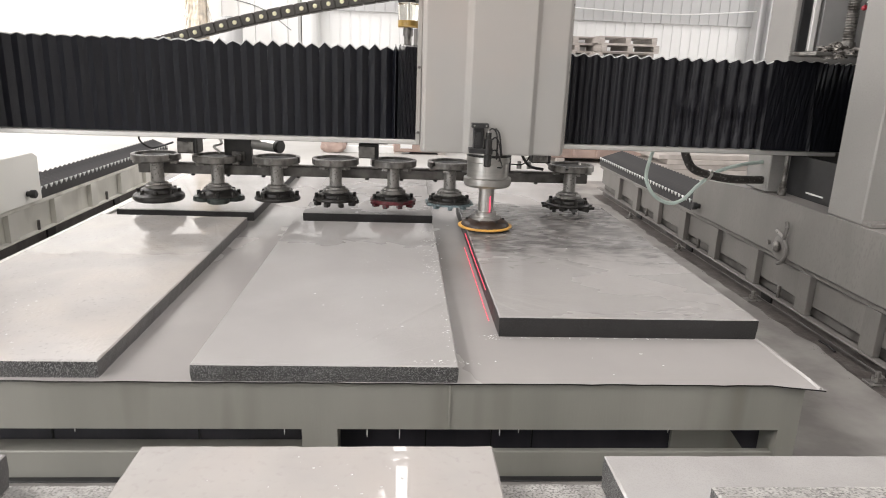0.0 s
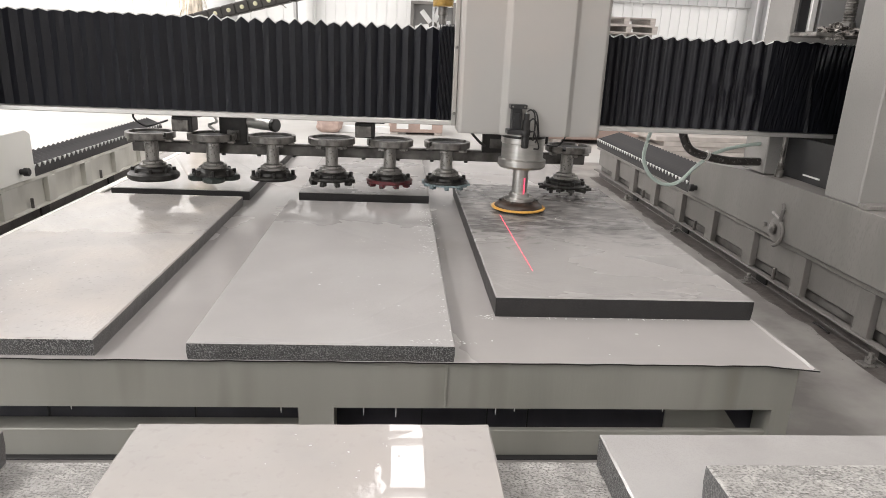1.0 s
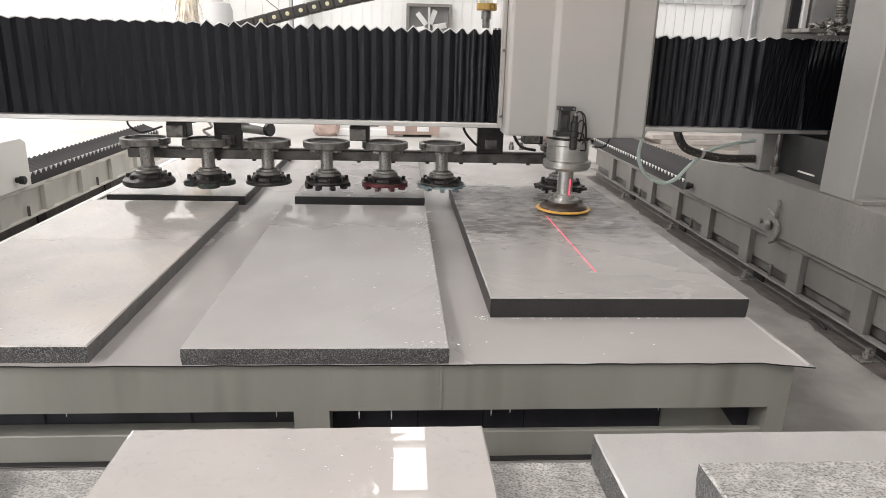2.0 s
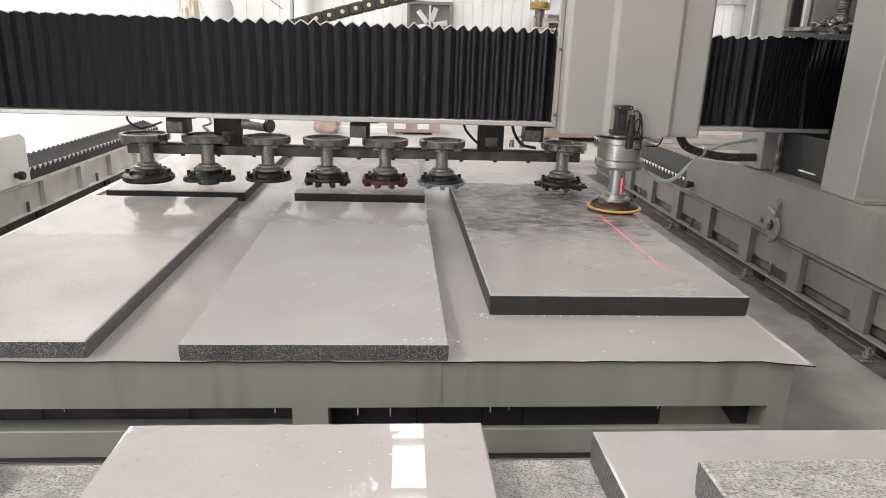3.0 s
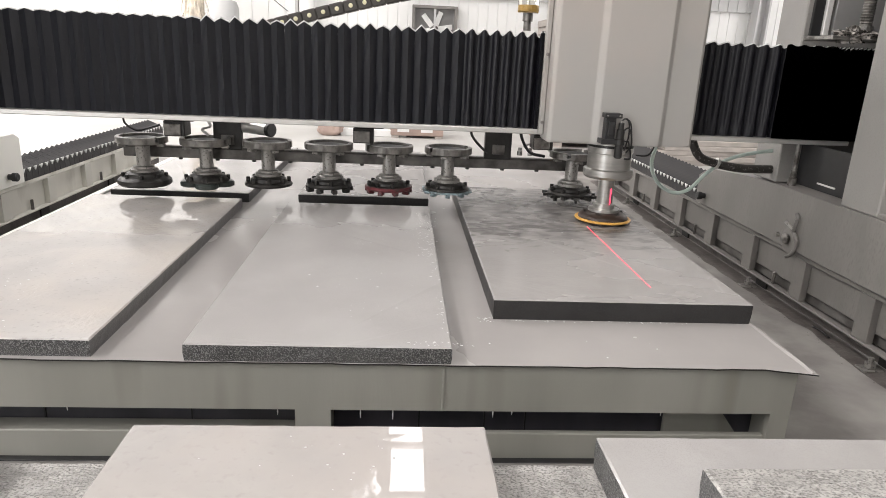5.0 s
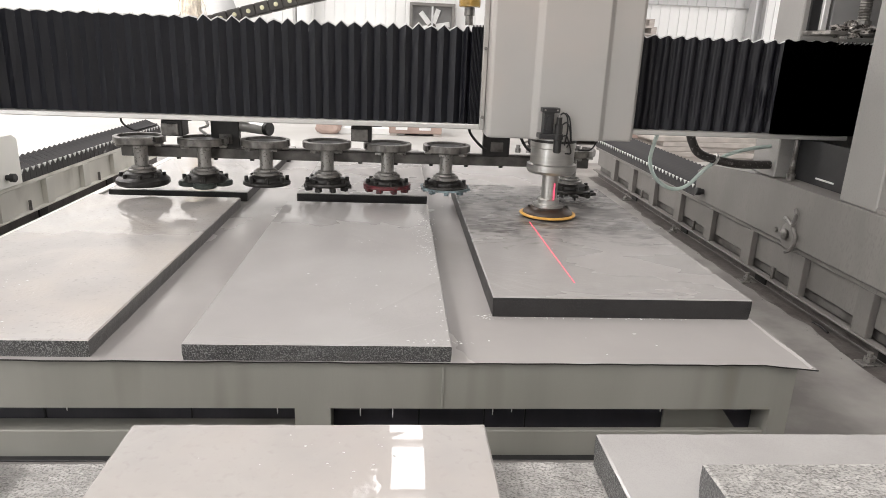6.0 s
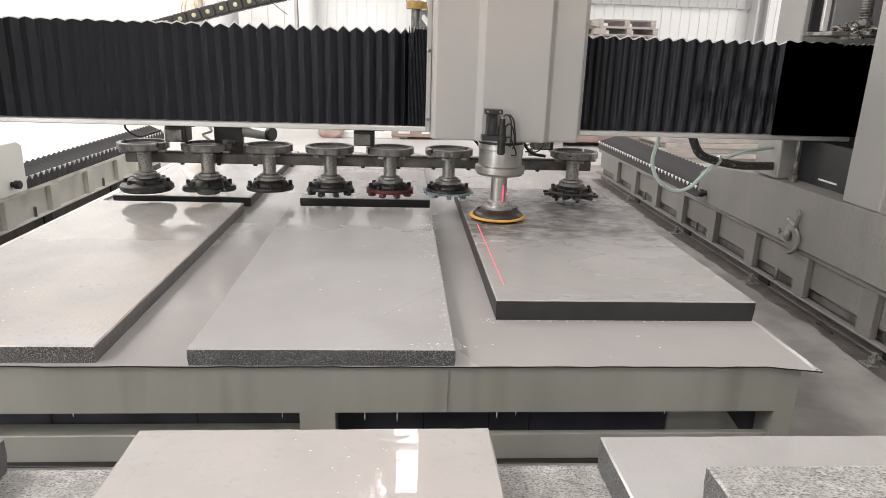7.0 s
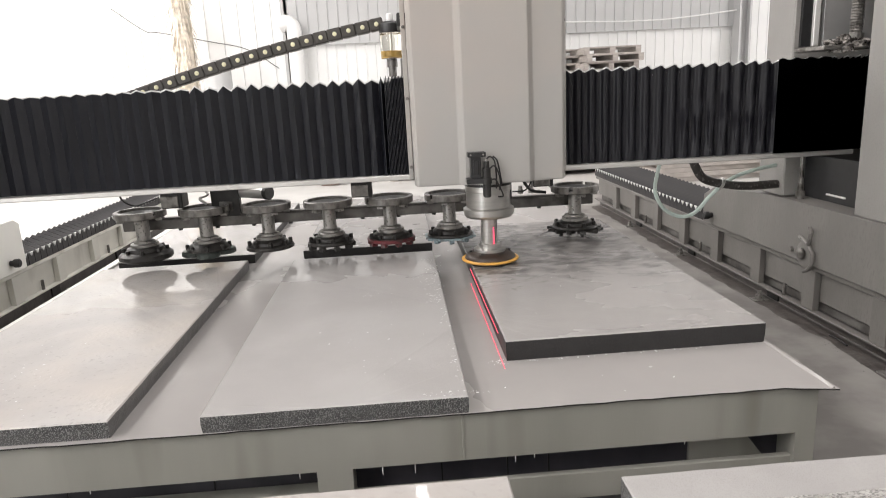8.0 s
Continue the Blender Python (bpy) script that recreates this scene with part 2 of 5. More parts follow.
SOCKET = mat("black_oily_socket", (0.012, 0.0115, 0.011), 0.5, vary=0.5, scale=40, stain=(0.05, 0.045, 0.04), stain_scale=30, stain_at=(0.58, 0.68))
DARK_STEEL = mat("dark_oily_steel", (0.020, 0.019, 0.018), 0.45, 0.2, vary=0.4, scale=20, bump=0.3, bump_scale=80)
HOLDER = mat("grimy_tool_steel", (0.032, 0.03, 0.028), 0.42, 0.3, vary=0.4, scale=26, stain=(0.10, 0.094, 0.087), stain_scale=18, stain_at=(0.56, 0.72), bump=0.35, bump_scale=70)
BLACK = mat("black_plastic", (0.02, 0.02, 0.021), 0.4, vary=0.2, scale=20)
RED = mat("worn_red_plate", (0.13, 0.02, 0.026), 0.4, vary=0.35, scale=25, stain=(0.05, 0.035, 0.034), stain_scale=30, stain_at=(0.52, 0.66))
BLUE = mat("worn_pale_blue_plate", (0.30, 0.39, 0.42), 0.4, vary=0.3, scale=25, stain=(0.12, 0.13, 0.135), stain_scale=30, stain_at=(0.5, 0.64))
GREEN_DARK = mat("dark_green_plate", (0.04, 0.05, 0.045), 0.4, vary=0.3, scale=25)
DARK_GREY = mat("dark_grey_paint", (0.28, 0.275, 0.27), 0.4, vary=0.12, scale=5)
HOSE = mat("worn_black_rubber_hose", (0.035, 0.031, 0.028), 0.45, vary=0.3, scale=20, spots=(0.16, 0.15, 0.14), spot_scale=70, spot_at=(0.58, 0.68), bump=0.4, bump_scale=80)
YELLOW = mat("orange_yellow_resin", (0.72, 0.40, 0.09), 0.35, vary=0.15, scale=20)
CHAIN = mat("charcoal_plastic", (0.055, 0.05, 0.045), 0.45, vary=0.2, scale=12)
BROWN = mat("brown_resin_pad", (0.035, 0.021, 0.014), 0.4, vary=0.2, scale=20)
WAY = mat("grey_way_cover_cloth", (0.04, 0.039, 0.041), 0.55, vary=0.25, scale=6, stain=(0.085, 0.082, 0.078), stain_scale=3, bump=0.2, bump_scale=60)
WAY.node_tree.nodes["Principled BSDF"].inputs["Specular IOR Level"].default_value = 0.25
GRIME = mat("grimy_grey_paint", (0.16, 0.152, 0.142), 0.5, vary=0.3, scale=6, stain=(0.08, 0.075, 0.068), stain_scale=7, stain_at=(0.42, 0.62), bump=0.3, bump_scale=60)
SLUDGE_SHADE = mat("dark_sludge_and_gap_shade", (0.085, 0.075, 0.07), 0.35, vary=0.35, scale=14, stain=(0.14, 0.13, 0.122), stain_scale=9, stain_at=(0.52, 0.72), bump=0.5, bump_scale=60)
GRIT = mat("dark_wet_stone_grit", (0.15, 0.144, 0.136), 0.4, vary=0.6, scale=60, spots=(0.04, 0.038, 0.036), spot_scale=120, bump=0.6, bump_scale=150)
CONCRETE = mat("pale_concrete", (0.50, 0.49, 0.47), 0.6, vary=0.12, scale=1.2, stain=(0.40, 0.39, 0.37), stain_scale=0.7, bump=0.2, bump_scale=30)
PAD = mat("wet_concrete", (0.235, 0.222, 0.212), 0.3, vary=0.18, scale=2.5, stain=(0.33, 0.32, 0.30), stain_scale=5, rough_to=0.55, bump=0.25, bump_scale=40)
SHEET = mat("white_corrugated_steel", (0.82, 0.82, 0.81), 0.5, vary=0.04, scale=0.8)
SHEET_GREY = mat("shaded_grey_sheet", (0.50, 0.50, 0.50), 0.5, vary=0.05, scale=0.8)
ROOFING = mat("roof_sheet", (0.55, 0.55, 0.55), 0.6, vary=0.08, scale=0.8)
PALE_STONE = mat("pale_dusty_stone", (0.46, 0.42, 0.39), 0.6, vary=0.15, scale=5, stain=(0.34, 0.31, 0.28), stain_scale=3, bump=0.2)
WOOD = mat("weathered_pallet_wood", (0.44, 0.40, 0.37), 0.7, vary=0.25, scale=5, bump=0.3, stretch=(1, 8, 8))
STRAW = mat("dry_straw", (0.74, 0.67, 0.57), 0.8, vary=0.3, scale=10, bump=0.5)
PINK = mat("faded_brick_red_paint", (0.40, 0.30, 0.26), 0.6, vary=0.2, scale=4)
CHAIN_DOT = mat("pale_link_cap", (0.75, 0.72, 0.50), 0.4, vary=0.05, scale=10)
HOSE_CLEAR = mat("clear_greenish_hose", (0.62, 0.72, 0.67), 0.15, vary=0.1, scale=10)
HOSE_CLEAR.node_tree.nodes["Principled BSDF"].inputs["Transmission Weight"].default_value = 0.45
GREASE = mat("dirty_grease", (0.30, 0.28, 0.26), 0.25, vary=0.7, scale=45, spots=(0.05, 0.045, 0.04), spot_scale=60, spot_at=(0.48, 0.56))
FOAM = mat("foamy_water", (0.80, 0.80, 0.79), 0.15, vary=0.05, scale=40)
GLASS = clear("clear_cup", (0.95, 0.93, 0.85))
OIL = mat("amber_oil", (0.65, 0.42, 0.12), 0.1, vary=0.05)
LASER = glow("red_laser_light", (1.0, 0.08, 0.16), 1.3)


def speckled(m, scale, lo, hi):
    """Light that breaks up into grains on a rough surface: dark gaps let the surface show."""
    n, l = m.node_tree.nodes, m.node_tree.links
    tc = n.new("ShaderNodeTexCoord")
    t = n.new("ShaderNodeTexNoise")
    t.inputs["Scale"].default_value, t.inputs["Detail"].default_value = scale, 4.0
    l.new(tc.outputs["Object"], t.inputs["Vector"])
    r = n.new("ShaderNodeMapRange")
    r.inputs["From Min"].default_value, r.inputs["From Max"].default_value = lo, hi
    l.new(t.outputs["Fac"], r.inputs["Value"])
    l.new(r.outputs["Result"], n["Principled BSDF"].inputs["Alpha"])
    return m


LASER_GRAIN = speckled(glow("red_laser_grain", (1.0, 0.08, 0.16), 1.3), 140.0, 0.33, 0.58)
LASER_FAINT = speckled(glow("red_laser_scatter", (1.0, 0.10, 0.18), 1.1), 120.0, 0.30, 0.62)


# ---- building helpers ----
def rbox(bm, x0, x1, y0, y1, z0, z1, bevel=0.0, seg=1):
    vs = bmesh.ops.create_cube(bm, size=1.0, matrix=Matrix.Translation(((x0 + x1) / 2, (y0 + y1) / 2, (z0 + z1) / 2)) @ Matrix.Diagonal((x1 - x0, y1 - y0, z1 - z0, 1)))["verts"]
    if bevel:
        es = list({e for v in vs for e in v.link_edges})
        bmesh.ops.bevel(bm, geom=es, offset=bevel, segments=seg, affect="EDGES", profile=0.6)
    return bm


def prism(bm, poly, z0, z1, m=None):
    """Extrudes a plan polygon, counter-clockwise, from z0 to z1."""
    m = m or Matrix()
    lo = [bm.verts.new(m @ Vector((x, y, z0))) for x, y in poly]
    hi = [bm.verts.new(m @ Vector((x, y, z1))) for x, y in poly]
    n = len(poly)
    bm.faces.new(lo[::-1])
    bm.faces.new(hi)
    for i in range(n):
        bm.faces.new((lo[i], lo[(i + 1) % n], hi[(i + 1) % n], hi[i]))
    return bm


def lathe(bm, profile, seg=28, m=None):
    """Turns a profile of (radius, height) about the local z axis; closed at both ends."""
    m = m or Matrix()
    rings = []
    for r, z in profile:
        rings.append([bm.verts.new(m @ Vector((r * math.cos(a), r * math.sin(a), z))) for a in (2 * math.pi * k / seg for k in range(seg))])
    for a, b in zip(rings, rings[1:]):
        for k in range(seg):
            bm.faces.new((a[k], a[(k + 1) % seg], b[(k + 1) % seg], b[k]))
    bm.faces.new(rings[0][::-1])
    bm.faces.new(rings[-1])
    return bm


def tube(bm, pts, r, seg=10):
    """A round tube along a list of points."""
    pts = [Vector(p) for p in pts]
    rings = []
    for i, p in enumerate(pts):
        d = (pts[min(i + 1, len(pts) - 1)] - pts[max(i - 1, 0)]).normalized()
        u = d.cross(Vector((0.13, 0.31, 0.94))).normalized()
        w = d.cross(u)
        rings.append([bm.verts.new(p + r * (math.cos(a) * u + math.sin(a) * w)) for a in (2 * math.pi * k / seg for k in range(seg))])
    for a, b in zip(rings, rings[1:]):
        for k in range(seg):
            bm.faces.new((a[k], a[(k + 1) % seg], b[(k + 1) % seg], b[k]))
    bm.faces.new(rings[0][::-1])
    bm.faces.new(rings[-1])
    return bm


def curve(pts, n=24):
    """Catmull-Rom through the points."""
    p = [Vector(q) for q in pts]
    p = [2 * p[0] - p[1], *p, 2 * p[-1] - p[-2]]
    out = []
    for i in range(1, len(p) - 2):
        for k in range(n):
            t = k / n
            out.append(0.5 * (2 * p[i] + (p[i + 1] - p[i - 1]) * t + (2 * p[i - 1] - 5 * p[i] + 4 * p[i + 1] - p[i + 2]) * t * t
                              + (3 * p[i] - p[i - 1] - 3 * p[i + 1] + p[i + 2]) * t ** 3))
    out.append(p[-2])
    return out


def mesh_of(name, bm, *materials, smooth=False):
    bmesh.ops.recalc_face_normals(bm, faces=bm.faces)
    me = bpy.data.meshes.new(name)
    bm.to_mesh(me)
    bm.free()
    for m in materials:
        me.materials.append(m)
    if smooth:
        me.shade_smooth()
        me.set_sharp_from_angle(angle=radians(35))
    return me


def part(name, bm, material, parent, label="", smooth=False, at=None):
    materials = material if isinstance(material, tuple) else (material,)
    ob = new(name, mesh_of(name, bm, *materials, smooth=smooth))
    ob.parent = parent
    if at is not None:
        ob.matrix_basis = at
    return tagged(ob, label)


def thing(name, label, category, group="", kind="", at=None):
    ob = new(name)
    ob.empty_display_size = 0.1
    if at is not None:
        ob.matrix_basis = at
    return tagged(ob, label, category, group, kind)


def solid(name, bm, material, label, category="", group="", kind="", smooth=False, at=None):
    materials = material if isinstance(material, tuple) else (material,)
    ob = new(name, mesh_of(name, bm, *materials, smooth=smooth))
    if at is not None:
        ob.matrix_basis = at
    return tagged(ob, label, category, group, kind)


def bm_new():
    return bmesh.new()


# ---- hall ----
FLOOR, PAD_Z = 0.30, 0.345
HX0, HX1, HY0, HY1 = -13.0, 12.5, -9.0, 14.5
solid("ground", rbox(bm_new(), HX0 - 40, HX1 + 40, HY0 - 40, HY1 + 40, FLOOR - 0.3, FLOOR), CONCRETE, "pale dusty concrete floor of the hall", "floor", kind="structure")
solid("foundation", rbox(bm_new(), -3.2, 3.2, -1.2, 7.0, FLOOR, PAD_Z, 0.01), PAD, "wet grey concrete foundation under the machine", "floor", kind="structure")


def ribbed(x0, x1, z0, z1, pitch=0.62, depth=0.035):
    """A wall of steel sheets in the xz plane, with thickness and recessed joints, front at y = 0."""
    poly = []
    x = x0
    while x < x1:
        poly += [(x, 0), (x + pitch - 0.028, 0), (x + pitch - 0.024, -depth), (x + pitch - 0.004, -depth)]
        x += pitch
    poly += [(x, 0)]
    bm = bm_new()
    back = [(px, 0.06) for px, _ in poly]
    lo = [bm.verts.new((px, -py, z0)) for px, py in poly]
    hi = [bm.verts.new((px, -py, z1)) for px, py in poly]
    lb = [bm.verts.new((px, py, z0)) for px, py in back]
    hb = [bm.verts.new((px, py, z1)) for px, py in back]
    for i in range(len(poly) - 1):
        bm.faces.new((lo[i], lo[i + 1], hi[i + 1], hi[i]))
        bm.faces.new((lb[i + 1], lb[i], hb[i], hb[i + 1]))
        bm.faces.new((hi[i], hi[i + 1], hb[i + 1], hb[i]))
        bm.faces.new((lo[i + 1], lo[i], lb[i], lb[i + 1]))
    return bm


for lo, hi, pitch, deep in ((HX0, -2.2, 0.33, 0.02), (-2.2, HX1, 0.205, 0.014)):
    solid("wall_north", ribbed(lo, hi, FLOOR, ROOF, pitch, deep), SHEET, "white corrugated steel hall wall", "wall", kind="structure", at=pose(0, HY1, 0))
GATE_X0, GATE_X1 = -12.9, -9.1
for lo, hi, z0 in ((HX0, GATE_X0, FLOOR), (GATE_X1, HX1, FLOOR), (GATE_X0, GATE_X1, 4.6)):
    solid("wall_south", ribbed(-hi, -lo, z0, ROOF), SHEET, "white sheet steel hall wall beside a wide open gate", "wall", kind="structure", at=pose(0, HY0, 0, 0, 0, 180))
solid("wall_west", ribbed(HY0, HY1, FLOOR, ROOF, 0.36), SHEET, "white sheet steel hall wall", "wall", kind="structure", at=pose(HX0, 0, 0, 0, 0, 90))
DOOR_Y0, DOOR_Y1, DOOR_Z = 3.6, 9.4, 4.6
for lo, hi, z0 in ((-DOOR_Y0, -HY0, FLOOR), (-HY1, -DOOR_Y1, FLOOR), (-DOOR_Y1, -DOOR_Y0, DOOR_Z)):
    solid("wall_east", ribbed(lo, hi, z0, ROOF), SHEET, "white corrugated steel hall wall beside a wide open doorway", "wall", kind="structure", at=pose(HX1, 0, 0, 0, 0, -90))
bm = bm_new()
edges = [HX0 - 0.1] + [e for sx, sw in SKYLIGHTS for e in (sx - sw / 2, sx + sw / 2)] + [HX1 + 0.1]
for a, b in zip(edges[::2], edges[1::2]):
    rbox(bm, a, b, SKY_Y0, SKY_Y1, ROOF + 0.1, ROOF + 0.16)
rbox(bm, HX0 - 0.1, HX1 + 0.1, HY0 - 0.1, SKY_Y0, ROOF + 0.1, ROOF + 0.16)
rbox(bm, HX0 - 0.1, HX1 + 0.1, SKY_Y1, HY1 + 0.1, ROOF + 0.1, ROOF + 0.16)
y = HY0 + 1
while y < HY1:
    rbox(bm, HX0, HX1, y, y + 0.12, ROOF - 0.12, ROOF - 0.02)
    y += 1.6
solid("ceiling", bm, ROOFING, "grey sheet roof on steel purlins with skylight strips", "roof", kind="structure")


# ---- stone slabs ----
def slab(name, x0, x1, y0, y1, z0, z1, top, side, label, turn=0.0, group="granite slabs", flank=True):
    """A sawn slab: smooth top, rough sides, edges slightly broken and uneven."""
    cx, cy = (x0 + x1) / 2, (y0 + y1) / 2
    w, d, h = (x1 - x0) / 2, (y1 - y0) / 2, z1 - z0
    rng = random.Random(int(x0 * 1000) + int(y0 * 100))
    bm = bm_new()
    ring = []
    step = 0.03
    for (ax, ay), (bx, by) in (((-w, -d), (w, -d)), ((w, -d), (w, d)), ((w, d), (-w, d)), ((-w, d), (-w, -d))):
        n = max(2, int(math.hypot(bx - ax, by - ay) / step))
        for k in range(n):
            ring.append((ax + (bx - ax) * k / n, ay + (by - ay) * k / n))
    levels = [(0, 0.002), (h * 0.5, 0.0), (h - 0.004, 0.0), (h, 0.004)]
    rows = []
    for z, inset in levels:
        row = []
        for px, py in ring:
            j = rng.uniform(-0.0006, 0.0006)
            row.append(bm.verts.new((px * (1 - inset / w) + j, py * (1 - inset / d) + j, z + (rng.uniform(-0.0012, 0.0004) if z == h else 0))))
        rows.append(row)
    n = len(ring)
    for a, b in zip(rows, rows[1:]):
        for k in range(n):
            f = bm.faces.new((a[k], a[(k + 1) % n], b[(k + 1) % n], b[k]))
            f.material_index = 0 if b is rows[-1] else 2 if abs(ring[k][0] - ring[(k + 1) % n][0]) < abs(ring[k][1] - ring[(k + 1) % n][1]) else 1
    bm.faces.new(rows[-1]).material_index = 0
    bm.faces.new(rows[0][::-1]).material_index = 1
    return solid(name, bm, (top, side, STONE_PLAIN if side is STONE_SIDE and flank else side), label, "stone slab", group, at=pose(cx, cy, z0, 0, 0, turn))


T = 0.65
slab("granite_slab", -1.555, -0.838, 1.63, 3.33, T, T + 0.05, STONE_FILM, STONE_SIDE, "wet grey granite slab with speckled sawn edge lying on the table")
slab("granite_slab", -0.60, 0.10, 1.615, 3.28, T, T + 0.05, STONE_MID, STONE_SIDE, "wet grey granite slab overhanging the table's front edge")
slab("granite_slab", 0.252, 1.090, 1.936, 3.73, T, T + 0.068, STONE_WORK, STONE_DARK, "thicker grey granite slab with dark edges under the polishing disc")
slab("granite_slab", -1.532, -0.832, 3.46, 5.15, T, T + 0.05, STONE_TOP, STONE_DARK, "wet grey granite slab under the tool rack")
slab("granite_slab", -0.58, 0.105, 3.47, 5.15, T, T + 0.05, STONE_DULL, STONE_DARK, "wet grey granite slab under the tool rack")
# stacked in front of the table
slab("granite_slab", -1.25, 1.9, 0.25, 1.222, 0.55, 0.615, STONE_ROUGH, STONE_SIDE, "rough unpolished wet granite slab at the bottom of the stack")
slab("granite_slab", -0.583, 0.143, 0.3, 1.244, 0.617, 0.692, STONE_FRONT, STONE_SIDE, "wet grey granite slab on a rough slab")
slab("granite_slab", 0.373, 1.75, 0.3, 1.208, 0.617, 0.692, STONE_TOP, STONE_SIDE, "wet grey granite slab on a rough slab", flank=False)
slab("granite_slab", 0.498, 1.6, 0.2, 0.998, 0.694, 0.764, STONE_ROUGH, STONE_SIDE, "rough-topped granite slab on top of the stack", flank=False)
slab("granite_slab", -1.6, -0.835, 0.3, 1.215, 0.617, 0.692, STONE_TOP, STONE_SIDE, "wet grey granite slab on a rough slab")
for bx in (-0.9, 0.35, 1.5):
    solid("support_block", rbox(bm_new(), bx - 0.1, bx + 0.1, 0.35, 1.1, PAD_Z, 0.549, 0.005), WOOD, "squared timber block under the stacked slabs", "timber block", "timber blocks")

# ---- work table ----
TX0, TX1, TY0, TY1 = -1.635, 1.085, 1.622, 5.4
table = thing("work_table", "grey-green painted steel work table with wet sheet top", "table")
part("tabletop", rbox(bm_new(), TX0, TX1 - 0.012, TY0 + 0.021, TY1, 0.60, T - 0.004), PAINT, table)
bm = bm_new()
rng = random.Random(4)
nx = 60
lo, hi = [], []
for k in range(nx + 1):
    x = TX0 - 0.01 + (TX1 + 0.03 - TX0) * k / nx
    y = TY0 - 0.006 - rng.uniform(0, 0.005) - (0.03 * max(0, (k - 57) / 3))
    lo.append((x, y))
poly = lo + [(TX1 + 0.02, 2.0), (TX1 + 0.015, TY1), (TX0 - 0.01, TY1)]
prism(bm, poly, T - 0.004, T)
# side faces take a dark colour for the thin shadow along the edge
for f in bm.faces:
    f.normal_update()
    f.material_index = 0 if abs(f.normal.z) > 0.9 else 1
part("sheet", bm, (PAINT_WET, DARK_STEEL), table, "wet grey sheet with a ragged front edge, its thin shadow painted dark")
# cream edge, whitened in colour for the wall it reflects
part("side_lip", rbox(bm_new(), TX0 - 0.012, TX0 + 0.03, TY0, TY1, T + 0.0005, T + 0.012, 0.003), CREAM, table, "cream raised edge along the side, the wall's reflection in its tone")
lip = bm_new()
rows = []
for k in range(30):
    y = TY0 - 0.03 + 0.055 * k
    wob = 0.004 * noise.noise(Vector((k * 0.45, 0, 0)))
    rise = 0.004 + 0.004 * noise.noise(Vector((k * 0.3, 5, 0)))
    rows.append([lip.verts.new((TX1 + dx + wob, y, z)) for dx, z in ((0.0, T + 0.0005), (0.008, T + rise), (0.0105, T + rise - 0.001), (0.004, T - 0.0035))])
for a, b in zip(rows, rows[1:]):
    for q in range(4):
        lip.faces.new((a[q], a[(q + 1) % 4], b[(q + 1) % 4], b[q]))
lip.faces.new(rows[0])
lip.faces.new(rows[-1][::-1])
part("curled_lip", lip, PAINT_WET, table, "upturned side edge of the sheet")
part("front_skirt", rbox(bm_new(), TX0, TX1 - 0.012, TY0 + 0.004, TY0 + 0.02, 0.505, T - 0.0045), PAINT, table)
for a, b in ((-1.63, -1.56), (-0.318, -0.222), (1.016, 1.073)):
    part("leg", rbox(bm_new(), a, b, TY0 + 0.004, TY0 + 0.09, PAD_Z, 0.505), PAINT, table)
part("weld_seam", rbox(bm_new(), 0.078, 0.084, TY0 - 0.0002, TY0 + 0.004, 0.507, 0.64, 0.001), PAINT, table)
part("gusset", prism(bm_new(), [(0.74, 0.40), (0.965, 0.40), (0.885, 0.505), (0.74, 0.505)], -0.006, 0.006, Matrix(((1, 0, 0, 0), (0, 0, 1, TY0 + 0.076), (0, 1, 0, 0), (0, 0, 0, 1)))), PAINT, table, "slanting gusset plate behind the skirt")
# dark sheets added behind the openings; the under-table shade is their colour
part("under_table_shade", rbox(bm_new(), TX0 + 0.35, 0.60, TY0 + 0.09, TY0 + 0.10, PAD_Z, 0.6), TABLE_SHADE, table)
part("under_table_shade", rbox(bm_new(), 0.602, TX1 - 0.045, TY0 + 0.10, TY0 + 0.11, PAD_Z, 0.6), TABLE_SHADE, table)
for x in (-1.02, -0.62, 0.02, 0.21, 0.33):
    part("sheet_joint", rbox(bm_new(), x, x + 0.004, TY0 + 0.086, TY0 + 0.0895, PAD_Z, 0.6), BLACK, table)
part("beam_ledge", rbox(bm_new(), TX0, -0.32, TY0 + 0.0385, TY0 + 0.088, 0.40, 0.424, 0.002), PAINT, table)
part("lower_beam", rbox(bm_new(), TX0, TX1 - 0.012, TY0 + 0.018, TY0 + 0.038, PAD_Z, 0.428, 0.003), PAINT, table)
# thin black strip drawn for the shadow gap below the beam
part("foot_gap_line", rbox(bm_new(), TX0 + 0.005, TX1 - 0.02, TY0 - 0.004, TY0 + 0.0175, PAD_Z, PAD_Z + 0.004, 0.001), BLACK, table, "black strip painting the shadow gap along the foot")
part("side_skirt", rbox(bm_new(), TX1 - 0.03, TX1 - 0.014, TY0 + 0.1, TY1, 0.505, 0.6, 0.002), PAINT, table)
part("side_skirt", rbox(bm_new(), TX0 + 0.014, TX0 + 0.03, TY0 + 0.1, TY1, 0.505, 0.6, 0.002), PAINT, table)


